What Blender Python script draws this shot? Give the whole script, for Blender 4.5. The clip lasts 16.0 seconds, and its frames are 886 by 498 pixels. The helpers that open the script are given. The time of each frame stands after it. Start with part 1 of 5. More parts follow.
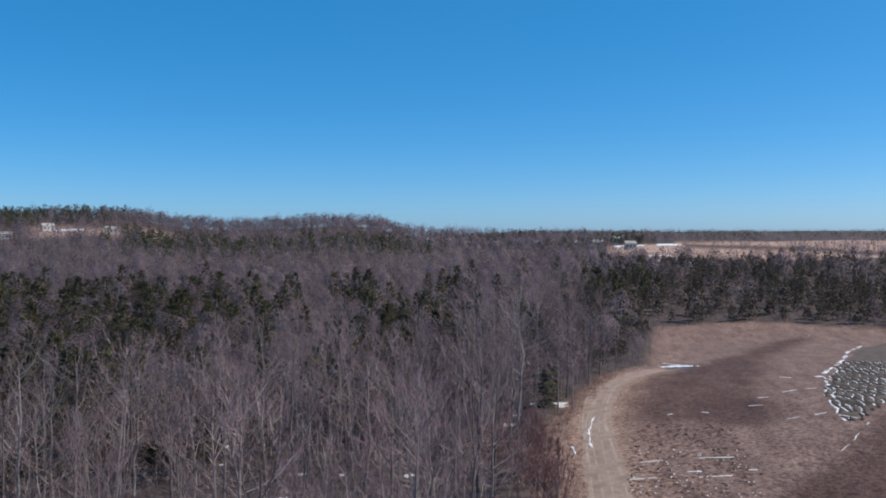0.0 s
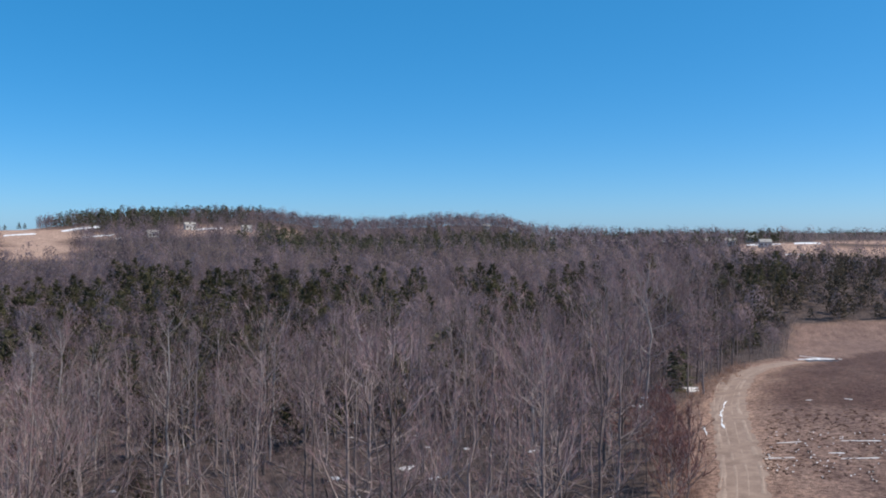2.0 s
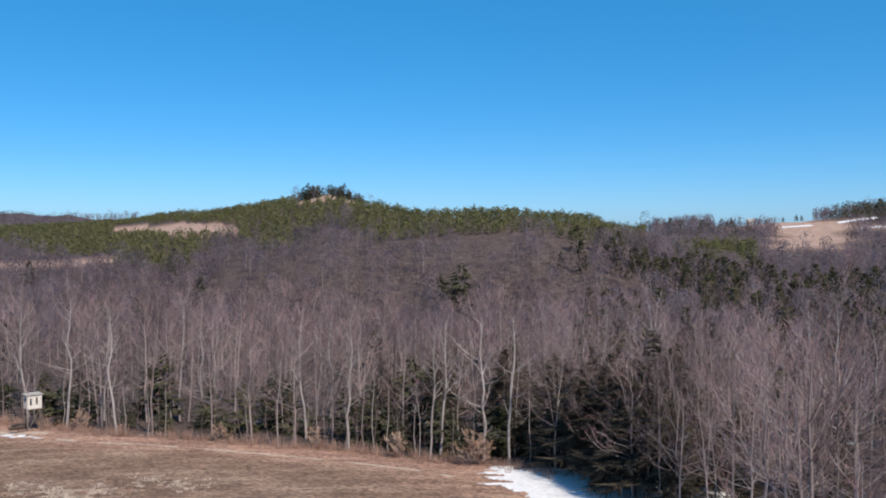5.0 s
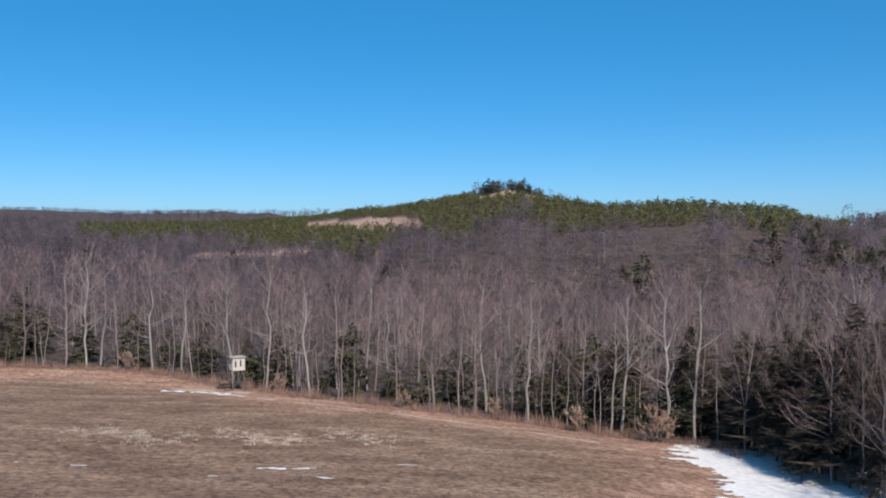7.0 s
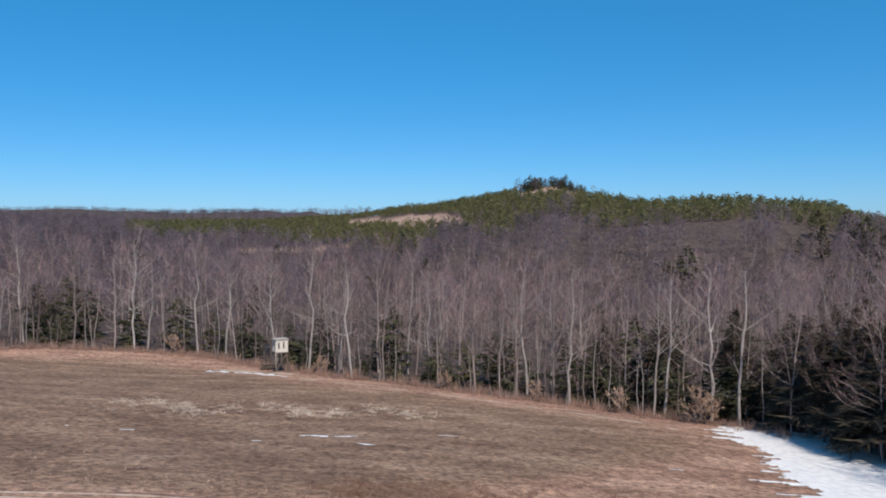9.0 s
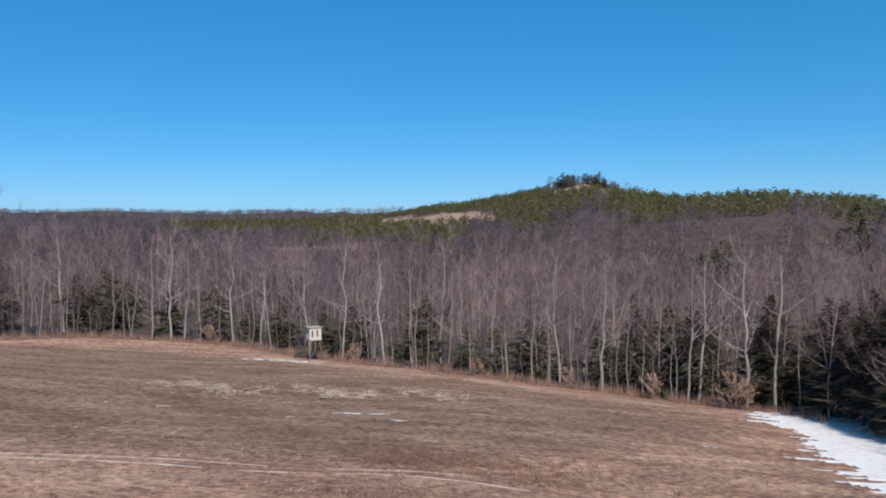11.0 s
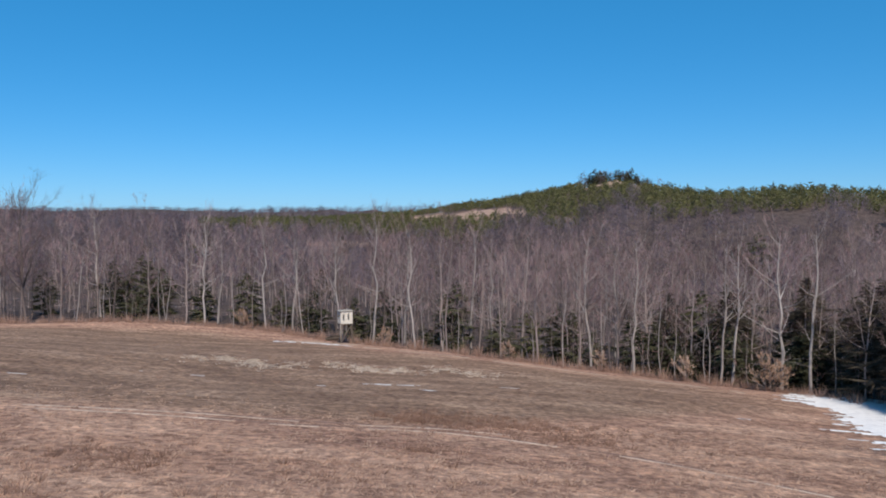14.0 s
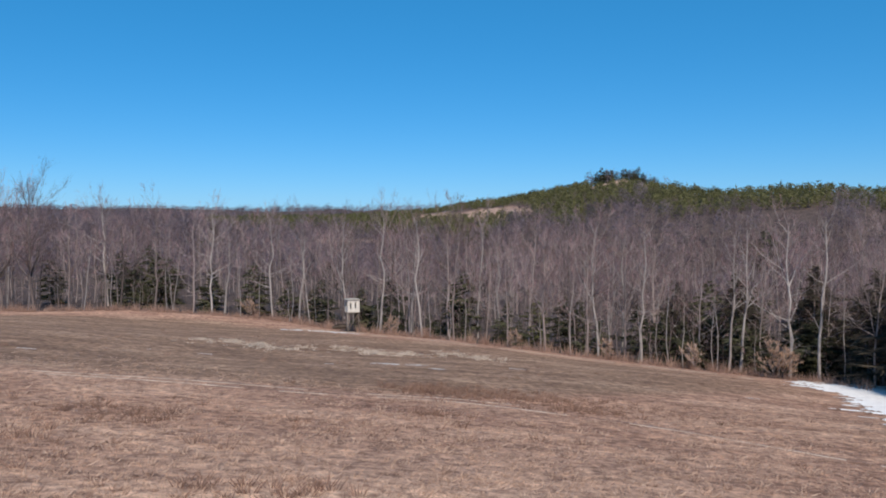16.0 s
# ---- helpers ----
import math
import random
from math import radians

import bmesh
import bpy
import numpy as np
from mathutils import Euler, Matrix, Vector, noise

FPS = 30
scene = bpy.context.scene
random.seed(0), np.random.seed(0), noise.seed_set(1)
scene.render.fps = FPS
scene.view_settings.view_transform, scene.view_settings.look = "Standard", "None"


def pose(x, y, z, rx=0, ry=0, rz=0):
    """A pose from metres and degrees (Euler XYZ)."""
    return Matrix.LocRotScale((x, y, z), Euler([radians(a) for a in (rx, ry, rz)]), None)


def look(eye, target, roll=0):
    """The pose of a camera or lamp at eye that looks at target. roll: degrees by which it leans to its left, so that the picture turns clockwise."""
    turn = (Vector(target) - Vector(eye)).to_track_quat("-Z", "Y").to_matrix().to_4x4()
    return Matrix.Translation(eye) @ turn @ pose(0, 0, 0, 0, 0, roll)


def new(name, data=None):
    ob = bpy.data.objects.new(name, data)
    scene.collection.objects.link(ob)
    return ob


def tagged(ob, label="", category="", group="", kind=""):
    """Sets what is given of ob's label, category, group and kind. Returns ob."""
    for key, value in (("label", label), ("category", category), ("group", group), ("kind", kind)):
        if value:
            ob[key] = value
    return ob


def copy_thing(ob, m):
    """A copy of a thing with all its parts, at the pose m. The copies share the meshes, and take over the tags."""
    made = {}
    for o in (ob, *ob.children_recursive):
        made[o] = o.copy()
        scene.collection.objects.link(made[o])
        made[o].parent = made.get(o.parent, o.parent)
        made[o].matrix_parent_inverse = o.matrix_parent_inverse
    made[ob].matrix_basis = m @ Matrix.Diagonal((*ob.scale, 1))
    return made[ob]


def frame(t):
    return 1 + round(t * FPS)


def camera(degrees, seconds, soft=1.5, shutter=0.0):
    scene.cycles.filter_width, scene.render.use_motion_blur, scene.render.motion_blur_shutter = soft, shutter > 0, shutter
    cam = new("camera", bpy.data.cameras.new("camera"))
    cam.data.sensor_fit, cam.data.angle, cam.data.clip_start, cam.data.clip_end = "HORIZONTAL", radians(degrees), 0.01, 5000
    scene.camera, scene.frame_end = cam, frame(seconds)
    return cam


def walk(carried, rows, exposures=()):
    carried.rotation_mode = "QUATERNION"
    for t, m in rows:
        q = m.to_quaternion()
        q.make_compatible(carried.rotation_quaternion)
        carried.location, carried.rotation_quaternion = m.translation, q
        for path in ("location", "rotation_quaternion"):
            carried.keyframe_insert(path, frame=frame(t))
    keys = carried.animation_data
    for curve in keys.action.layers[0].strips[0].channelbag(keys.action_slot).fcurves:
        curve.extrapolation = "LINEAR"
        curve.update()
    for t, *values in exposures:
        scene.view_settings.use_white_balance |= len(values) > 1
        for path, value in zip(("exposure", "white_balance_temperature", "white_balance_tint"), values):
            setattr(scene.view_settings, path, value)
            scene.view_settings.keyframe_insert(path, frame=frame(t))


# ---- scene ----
cam = camera(55.67, 16.0, soft=1.87)
# seconds, x, y, z, yaw, pitch, roll
PATH = [
    (0.0, 1.40, 1.03, 16.49, -77.82, -1.00, -0.03),
    (0.5, 1.27, 1.03, 15.61, -75.93, -0.91, 0.00),
    (1.0, 1.14, 1.04, 14.76, -74.60, -0.96, 0.01),
    (1.5, 1.00, 1.07, 14.03, -74.15, -0.92, -0.00),
    (2.0, 0.88, 1.11, 13.47, -69.40, -0.85, -0.03),
    (2.5, 0.77, 1.12, 13.08, -65.14, -0.87, 0.04),
    (3.0, 0.67, 1.11, 12.79, -64.10, -0.84, 0.09),
    (3.5, 0.57, 1.08, 12.43, -56.99, -0.87, 0.10),
    (3.7, 0.53, 1.06, 12.26, -49.49, -0.89, 0.01),
    (4.0, 0.47, 1.03, 11.99, -48.49, -0.93, 0.04),
    (4.5, 0.38, 0.96, 11.48, -38.36, -0.96, 0.24),
    (5.0, 0.29, 0.88, 10.87, -19.79, -1.14, -0.15),
    (5.2, 0.26, 0.84, 10.62, -13.77, -1.25, -0.05),
    (7.3, 0.04, 0.53, 7.33, -7.30, -1.17, -0.06),
    (7.5, 0.03, 0.51, 7.08, -7.02, -1.17, -0.06),
    (8.0, 0.03, 0.46, 6.50, -6.16, -1.15, -0.03),
    (8.5, 0.03, 0.43, 5.95, -5.52, -1.14, -0.04),
    (9.0, 0.05, 0.39, 5.44, -4.77, -1.13, -0.04),
    (11.5, 0.21, 0.02, 3.42, -2.09, -1.07, -0.30),
    (12.0, 0.23, -0.02, 3.10, -1.67, -1.08, -0.22),
    (12.5, 0.24, -0.04, 2.76, -1.29, -1.07, -0.29),
    (13.0, 0.25, -0.06, 2.40, -0.98, -1.10, -0.27),
    (13.5, 0.24, -0.07, 2.01, -0.70, -1.12, -0.23),
    (14.0, 0.21, -0.06, 1.63, -0.40, -1.07, -0.25),
    (14.5, 0.18, -0.05, 1.24, -0.14, -1.06, -0.19),
    (15.0, 0.12, -0.03, 0.83, 0.09, -1.03, -0.19),
    (15.5, 0.07, -0.01, 0.42, -0.18, -1.01, -0.06),
    (16.0, -0.00, 0.00, 0.00, 0.00, -1.01, -0.01),
]
walk(cam, [(t, pose(x, y, z, 90 + p, -r, w)) for t, x, y, z, w, p, r in PATH],
     [(0, -0.02, 6550, 11), (0.5, 0.10, 6800, 12), (2.5, 0.12, 6800, 12), (4.5, 0.15, 6850, 12), (5.1, 0.17, 6850, 12), (7.4, 0.04, 6850, 11), (9.0, 0.0, 6850, 11), (16.0, 0.0, 6850, 11)])

# ---- sky and sun ----
SUN_DIR = Vector((0.22, -0.97, 1.02)).normalized()      # towards the sun
world = bpy.data.worlds.new("world")
scene.world = world
world.use_nodes = True
wn = world.node_tree.nodes
sky = wn.new("ShaderNodeTexSky")
sky.sky_type = "NISHITA"
sky.sun_disc = False
sky.sun_elevation = math.asin(SUN_DIR.z)
sky.sun_rotation = math.atan2(SUN_DIR.x, SUN_DIR.y)
sky.altitude = 600
sky.air_density, sky.dust_density, sky.ozone_density = 0.68, 1.0, 6.0
deep = wn.new("ShaderNodeHueSaturation")                # a clear, dry, deep blue sky
deep.inputs["Saturation"].default_value = 1.29
deep.inputs["Hue"].default_value = 0.494
world.node_tree.links.new(sky.outputs[0], deep.inputs["Color"])
wn["Background"].inputs["Strength"].default_value = 0.140
even = wn.new("ShaderNodeMix")                          # evens out the sky between horizon and zenith
even.data_type = "RGBA"
even.inputs["Factor"].default_value = 0.32
even.inputs["B"].default_value = (0.36, 2.78, 5.9, 1)
world.node_tree.links.new(deep.outputs[0], even.inputs["A"])
world.node_tree.links.new(even.outputs["Result"], wn["Background"].inputs["Color"])
sun_data = bpy.data.lights.new("sun", "SUN")
sun_data.energy, sun_data.angle, sun_data.color = 4.6, radians(0.53), (1.0, 0.92, 0.82)
sun = new("sun", sun_data)
sun.matrix_world = look(SUN_DIR * 100, (0, 0, 0))

# ---- materials ----
def material(name, rough=0.9):
    m = bpy.data.materials.new(name)
    m.use_nodes = True
    n, l = m.node_tree.nodes, m.node_tree.links
    b = n["Principled BSDF"]
    b.inputs["Roughness"].default_value = rough
    b.inputs["Specular IOR Level"].default_value = 0.2
    return m, n, l, b


def noise_node(n, l, scale, detail=4.0, coord=None, rough=0.6):
    t = n.new("ShaderNodeTexNoise")
    t.inputs["Scale"].default_value, t.inputs["Detail"].default_value = scale, detail
    t.inputs["Roughness"].default_value = rough
    if coord:
        l.new(coord, t.inputs["Vector"])
    return t.outputs["Fac"]


def ramp(n, l, fac, stops):
    r = n.new("ShaderNodeValToRGB")
    e = r.color_ramp.elements
    for k, (at, c) in enumerate(stops):
        if k > 1:
            e.new(at)
        e[k].position, e[k].color = at, (*c, 1)
    l.new(fac, r.inputs["Fac"])
    return r.outputs["Color"]


def mix(n, l, fac, a, b, blend="MIX"):
    m = n.new("ShaderNodeMix")
    m.data_type, m.blend_type = "RGBA", blend
    for sock, v in ((m.inputs["Factor"], fac), (m.inputs["A"], a), (m.inputs["B"], b)):
        if isinstance(v, (int, float)):
            sock.default_value = v
        elif isinstance(v, tuple):
            sock.default_value = (*v, 1)
        else:
            l.new(v, sock)
    return m.outputs["Result"]


def position(n):
    return n.new("ShaderNodeNewGeometry").outputs["Position"]


def wood_like(name, dark, light, spread=0.45, grain=0.8, thin=0.0, hue=0.0):
    """Bark, twigs and needles: a colour between two tones, uneven from tree to tree and along the wood."""
    m, n, l, b = material(name)
    f1 = noise_node(n, l, 0.35, 2.0, position(n))
    f2 = noise_node(n, l, 7.0, 3.0, position(n))
    a = n.new("ShaderNodeAttribute")
    a.attribute_name = "tint"
    o = n.new("ShaderNodeObjectInfo")
    s = n.new("ShaderNodeMath")
    s.operation = "ADD"
    l.new(a.outputs["Fac"], s.inputs[0])
    l.new(o.outputs["Random"], s.inputs[1])
    w = n.new("ShaderNodeMath")
    w.operation = "FRACT"
    l.new(s.outputs[0], w.inputs[0])
    c = mix(n, l, w.outputs[0], dark, light)
    c2 = mix(n, l, f1, dark, light)
    c = mix(n, l, spread, c, c2)
    h = n.new("ShaderNodeMath")
    h.operation = "PINGPONG"
    h.inputs[1].default_value = 0.17
    l.new(w.outputs[0], h.inputs[0])
    h2 = n.new("ShaderNodeMath")
    h2.operation = "MULTIPLY"
    h2.inputs[1].default_value = hue / 0.17
    l.new(h.outputs[0], h2.inputs[0])
    c = mix(n, l, h2.outputs[0], c, (1.25, 0.92, 0.86), "MULTIPLY")
    g = ramp(n, l, f2, [(0.3, (0.72,) * 3), (0.75, (1.2,) * 3)])
    c = mix(n, l, grain, c, g, "MULTIPLY")
    l.new(c, b.inputs["Base Color"])
    if thin:                                             # fine twigs and needles take light from either side
        tr, sh = n.new("ShaderNodeBsdfTranslucent"), n.new("ShaderNodeMixShader")
        l.new(c, tr.inputs["Color"])
        sh.inputs["Fac"].default_value = thin
        l.new(b.outputs[0], sh.inputs[1])
        l.new(tr.outputs[0], sh.inputs[2])
        l.new(sh.outputs[0], n["Material Output"].inputs["Surface"])
    return m


BARK = wood_like("bark", (0.060, 0.047, 0.045), (0.38, 0.312, 0.296), 0.2)
# bark of the limbs, paler than BARK with their sunlit look put in
LIMB = wood_like("limb", (0.12, 0.099, 0.095), (0.49, 0.415, 0.396), 0.12)
PALE_BARK = wood_like("pale_bark", (0.23, 0.203, 0.194), (0.46, 0.418, 0.40))
TWIG = wood_like("twig", (0.088, 0.061, 0.064), (0.46, 0.326, 0.328), 0.08, 0.35, 0.35, 0.5)
# mauve-grey twigs of the farther woods, bluish haze put into the colour
HAZY_TWIG = wood_like("hazy_twig", (0.114, 0.089, 0.097), (0.35, 0.278, 0.292), 0.05, 0.2, 0.65, 0.3)
NEEDLE = wood_like("needle", (0.055, 0.060, 0.036), (0.150, 0.145, 0.085), 0.45, 0.6, 0.4)
# darker, browner copy of the needles, with shade put into the colour
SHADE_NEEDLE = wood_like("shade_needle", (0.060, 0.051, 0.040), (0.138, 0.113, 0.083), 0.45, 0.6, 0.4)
VALLEY_NEEDLE = wood_like("valley_needle", (0.040, 0.040, 0.024), (0.125, 0.112, 0.060), 0.25, 0.5, 0.4)
PINE = wood_like("pine", (0.115, 0.116, 0.050), (0.190, 0.180, 0.080), 0.45, 0.5, 0.4)
BEECH_LEAF = wood_like("beech_leaf", (0.34, 0.215, 0.15), (0.50, 0.35, 0.26))
WEED = wood_like("weed", (0.15, 0.085, 0.065), (0.30, 0.19, 0.145))
BRUSH = wood_like("brush", (0.26, 0.155, 0.12), (0.50, 0.34, 0.265), 0.3, 0.6, 0.3)
SHRUB = wood_like("shrub", (0.17, 0.085, 0.078), (0.33, 0.175, 0.155), 0.3, 0.5, 0.3)
STRAW = wood_like("straw", (0.34, 0.22, 0.165), (0.66, 0.475, 0.365), 0.3, 0.5, 0.3)
PALE_STRAW = wood_like("pale_straw", (0.46, 0.37, 0.30), (0.70, 0.59, 0.49), 0.3, 0.4, 0.3)


# ---- the lie of the land ----
def smooth(a, b, v):
    s = np.clip((v - a) / (b - a), 0, 1)
    return s * s * (3 - 2 * s)


# ridges round the valley: bearing (degrees, left of north positive), distance and height of the crest
RIDGE_AZ = [-180, -110, -92, -82, -75.6, -73.3, -70, -67, -64, -60, -58.3, -56, -53, -49.5, -46.5, -44, -39, -36.5, -34.6, -32.8, -29.8, -25, -18, -15, -12, -8, -4, 0, 8, 180]
RIDGE_R = [700, 700, 750, 850, 850, 850, 850, 850, 850, 850, 850, 850, 850, 850, 850, 850, 850, 850, 800, 540, 450, 420, 450, 510, 570, 590, 620, 800, 1400, 1400]
RIDGE_H = [8, 8, 8, 10, 14, 22, 23.5, 22.5, 21, 23, 27.5, 31, 32, 31, 25.5, 19, 16.5, 16, 13, 11, 15.5, 17.8, 19.5, 26, 36, 28.9, 23.8, 23.0, 39.5, 39.5]
WEST_X = [-4000, -200, -48, 0, 38, 60, 98, 120, 170, 280, 420, 4000]
WEST_H = [6, 3.6, 3.0, 0, -3.3, -3.2, -1.3, -1.7, -4.9, -12, -14, -14]


def land(x, y):
    """Height of the ground."""
    x, y = np.asarray(x, float), np.asarray(y, float)
    r, az = np.hypot(x, y), np.degrees(np.arctan2(-x, y))
    yy = np.where(y < 0, y * 0.6, y)
    near = -4.75 - 0.0835 * np.clip(yy, -60, 118) - 0.02 * np.clip(y - 118, 0, 120) + np.interp(x, WEST_X, WEST_H)
    ridge_r, ridge_h = np.interp(az, RIDGE_AZ, RIDGE_R), np.interp(az, RIDGE_AZ, RIDGE_H)
    s = np.clip((r - 240) / (ridge_r - 240), 0, 1)
    dip = smooth(-29, -42, az) * smooth(-83, -76, az)         # the valley lies deeper to the east
    floor = -15 - 1.0 * dip
    far = floor + (ridge_h - floor) * s ** (0.85 + 0.45 * dip)
    beyond = np.clip(r - ridge_r, 0, None)
    low = smooth(-76, -84, az)
    far = far - (1 - low) * np.minimum(beyond * 0.03, 12) + low * beyond * 0.0058
    k = smooth(190 - 142 * dip, 330 - 155 * dip, r)
    wave = 0.25 * np.sin(x * 0.11 + 1.3 * np.sin(y * 0.05)) * np.cos(y * 0.09) * smooth(20, 60, r)
    wave = wave + smooth(250, 420, r) * (1.6 * np.sin(x * 0.021 + y * 0.013) + 1.2 * np.cos(y * 0.027 - x * 0.017))
    return near * (1 - k) + far * k + wave


# edge of the hardwood stand round the two open fields, as a closed line in plan (x, y)
FIELD_A = [(-400, 190), (-120, 152), (-63, 128), (-27, 131), (-13, 119), (-3, 109), (10, 104), (24, 99), (31, 91),
           (38, 86), (41.5, 79), (43.5, 73), (45.5, 67), (46, 60), (43, 49), (39, 40), (35, 32), (33, 24), (36, 14), (44, 5), (78, 8), (94, 10),
           (108, 9), (127, 7), (158, 4), (176, -5), (230, -6), (280, -10), (288, -40), (275, -80), (275, -400), (-400, -400)]


def inside(poly, x, y):
    x, y = np.asarray(x, float), np.asarray(y, float)
    hit = np.zeros(np.broadcast(x, y).shape, bool)
    for (ax, ay), (bx, by) in zip(poly, poly[1:] + poly[:1]):
        if ay != by:
            hit ^= ((ay > y) != (by > y)) & (x < (bx - ax) * (y - ay) / (by - ay) + ax)
    return hit


def edge_distance(poly, x, y):
    d = np.full(np.broadcast(x, y).shape, 1e9)
    for (ax, ay), (bx, by) in zip(poly, poly[1:] + poly[:1]):
        dx, dy = bx - ax, by - ay
        t = np.clip(((x - ax) * dx + (y - ay) * dy) / (dx * dx + dy * dy), 0, 1)
        d = np.minimum(d, np.hypot(x - ax - t * dx, y - ay - t * dy))
    return d


def sector(x, y, az0, az1, r0, r1):
    r, az = np.hypot(x, y), np.degrees(np.arctan2(-x, y))
    return (az > az0) & (az < az1) & (r > r0) & (r < r1)


def mesh_of(name, verts, tris, mats, tint=None, mat_index=None):
    me = bpy.data.meshes.new(name)
    verts, tris = np.ascontiguousarray(verts, np.float32), np.ascontiguousarray(tris, np.int32)
    me.vertices.add(len(verts))
    me.vertices.foreach_set("co", verts.ravel())
    me.loops.add(tris.size)
    me.loops.foreach_set("vertex_index", tris.ravel())
    me.polygons.add(len(tris))
    me.polygons.foreach_set("loop_start", np.arange(len(tris), dtype=np.int32) * tris.shape[1])
    if mat_index is not None:
        me.polygons.foreach_set("material_index", np.ascontiguousarray(mat_index, np.int32))
    for m in mats:
        me.materials.append(m)
    if tint is not None:
        me.attributes.new("tint", "FLOAT", "POINT").data.foreach_set("value", np.ascontiguousarray(tint, np.float32))
    me.update(calc_edges=True)
    return me


# ---- ground ----
def stretch(a, b, step, far):
    """Even steps from a to b, then ever wider ones out to far on both sides."""
    mid = np.arange(a, b, step)
    out, s, v = [], step, b
    while v < far:
        out.append(v)
        s *= 1.10
        v += s
    out.append(far)
    back, s, v = [], step, a
    while v > -far:
        s *= 1.10
        v -= s
        back.append(max(v, -far))
    return np.r_[back[::-1], mid, out]


gx, gy = stretch(-90, 240, 1.6, 4900), stretch(-70, 165, 1.6, 4900)
X, Y = np.meshgrid(gx, gy)
nx, ny = len(gx), len(gy)
idx = np.arange(nx * ny).reshape(ny, nx)
quads = np.stack([idx[:-1, :-1], idx[:-1, 1:], idx[1:, 1:], idx[1:, :-1]], -1).reshape(-1, 4)
Xf, Yf = X.ravel(), Y.ravel()
ground_mesh = mesh_of("ground", np.stack([Xf, Yf, land(Xf, Yf)], -1), quads, [])

FAR_FIELDS = [(-45.6, -41.4, 555, 785), (-47.5, -41.2, 770, 806), (-47.8, -45.3, 705, 757), (-43.6, -37.5, 790, 930), (-14.8, -10.0, 520, 590), (1.5, 9, 410, 450), (-125, -94.2, 565, 650), (-125, -93.2, 690, 900),
              (-93.8, -88.8, 610, 705), (-93.6, -91.3, 562, 612), (-60, -52, 690, 750)]


def open_far(x, y):
    o = np.zeros(np.shape(x), bool)
    for f in FAR_FIELDS:
        o |= sector(x, y, *f)
    climb = (land(x, y) - 7) / np.maximum(np.hypot(x, y), 1)              # a sandy clearing along the pine hill
    o |= (sector(x, y, -6.0, -0.5, 430, 640) | sector(x, y, -0.5, 1.7, 430, 690)) & (climb > 0.0045) & (climb < 0.0180)
    return o


in_field = inside(FIELD_A, Xf, Yf)
edge = edge_distance(FIELD_A, Xf, Yf)
field = np.where(in_field, np.clip(0.5 + edge / 4, 0, 1), np.clip(0.5 - edge / 4, 0, 1))
field = np.maximum(field, open_far(Xf, Yf) * 1.0)
rust = np.exp(-(edge / 7.5) ** 2) * in_field * (1 - 0.85 * smooth(48, 62, Xf))                       # brushy strip along the wood
RED_PLOT = [(131, 2.2), (148, -0.5), (161, -4.5), (172, -13), (195, -23), (250, -40), (262, -52), (185, -27.5), (131, -18.2), (121, -17), (116, -18.7), (107, -17.8), (102, -11.4), (105, -8), (106.7, -4), (106, 0.6), (115, 2)]
RED_BANK = [(108.5, -29.1), (100.4, -24.7), (93.8, -21.4), (86.4, -17.7), (81.4, -13.7), (78, -11.7), (68, -8), (55, -60), (120, -60)]


def soft_in(poly, x, y, w):
    d = edge_distance(poly, x, y)
    return np.clip(np.where(inside(poly, x, y), 0.5 + d / w, 0.5 - d / w), 0, 1)


TRACK = [(55, 1.5), (66, 2.0), (77.5, 2.2), (82.7, 2.6), (92.4, 3.4), (105.5, 4.4), (117, 4.2), (134, 3.2), (150, 1.4), (158, -1.3), (166, -5.4)]
off_track = np.full(Xf.shape, 1e9)
for (ax, ay), (bx, by) in zip(TRACK, TRACK[1:]):
    dx, dy = bx - ax, by - ay
    f = np.clip(((Xf - ax) * dx + (Yf - ay) * dy) / (dx * dx + dy * dy), 0, 1)
    off_track = np.minimum(off_track, np.hypot(Xf - ax - f * dx, Yf - ay - f * dy))
zones = {
    "crop": smooth(41.5, 46, Yf - 0.8 * np.clip(Xf, 0, 60)) * smooth(4, 13, edge + 2 * np.sin(Xf * 0.3)) * smooth(45, 12, Xf) * in_field * 0.9,
    "pale": np.exp(-((Xf - 1.5) / 11) ** 2 - ((Yf - 19) / 8) ** 2) * 0.75,
    "tan": smooth(60, 75, Xf) * in_field * 0.9,
    "red": np.maximum(soft_in(RED_PLOT, Xf, Yf, 5), soft_in(RED_BANK, Xf, Yf, 1.5)),
    "verge": np.exp(-(off_track / 4.2) ** 2) * 0.85,
    "sand": open_far(Xf, Yf) * (np.hypot(Xf, Yf) > 300) * np.where(sector(Xf, Yf, -125, -80, 300, 950) & ~sector(Xf, Yf, -94, -88, 555, 710), 0.7, 0.9),
}
for zone, value in zones.items():
    ground_mesh.attributes.new(zone, "FLOAT", "POINT").data.foreach_set("value", value.astype(np.float32))
ground_mesh.attributes.new("field", "FLOAT", "POINT").data.foreach_set("value", field.astype(np.float32))
ground_mesh.attributes.new("rust", "FLOAT", "POINT").data.foreach_set("value", rust.astype(np.float32))


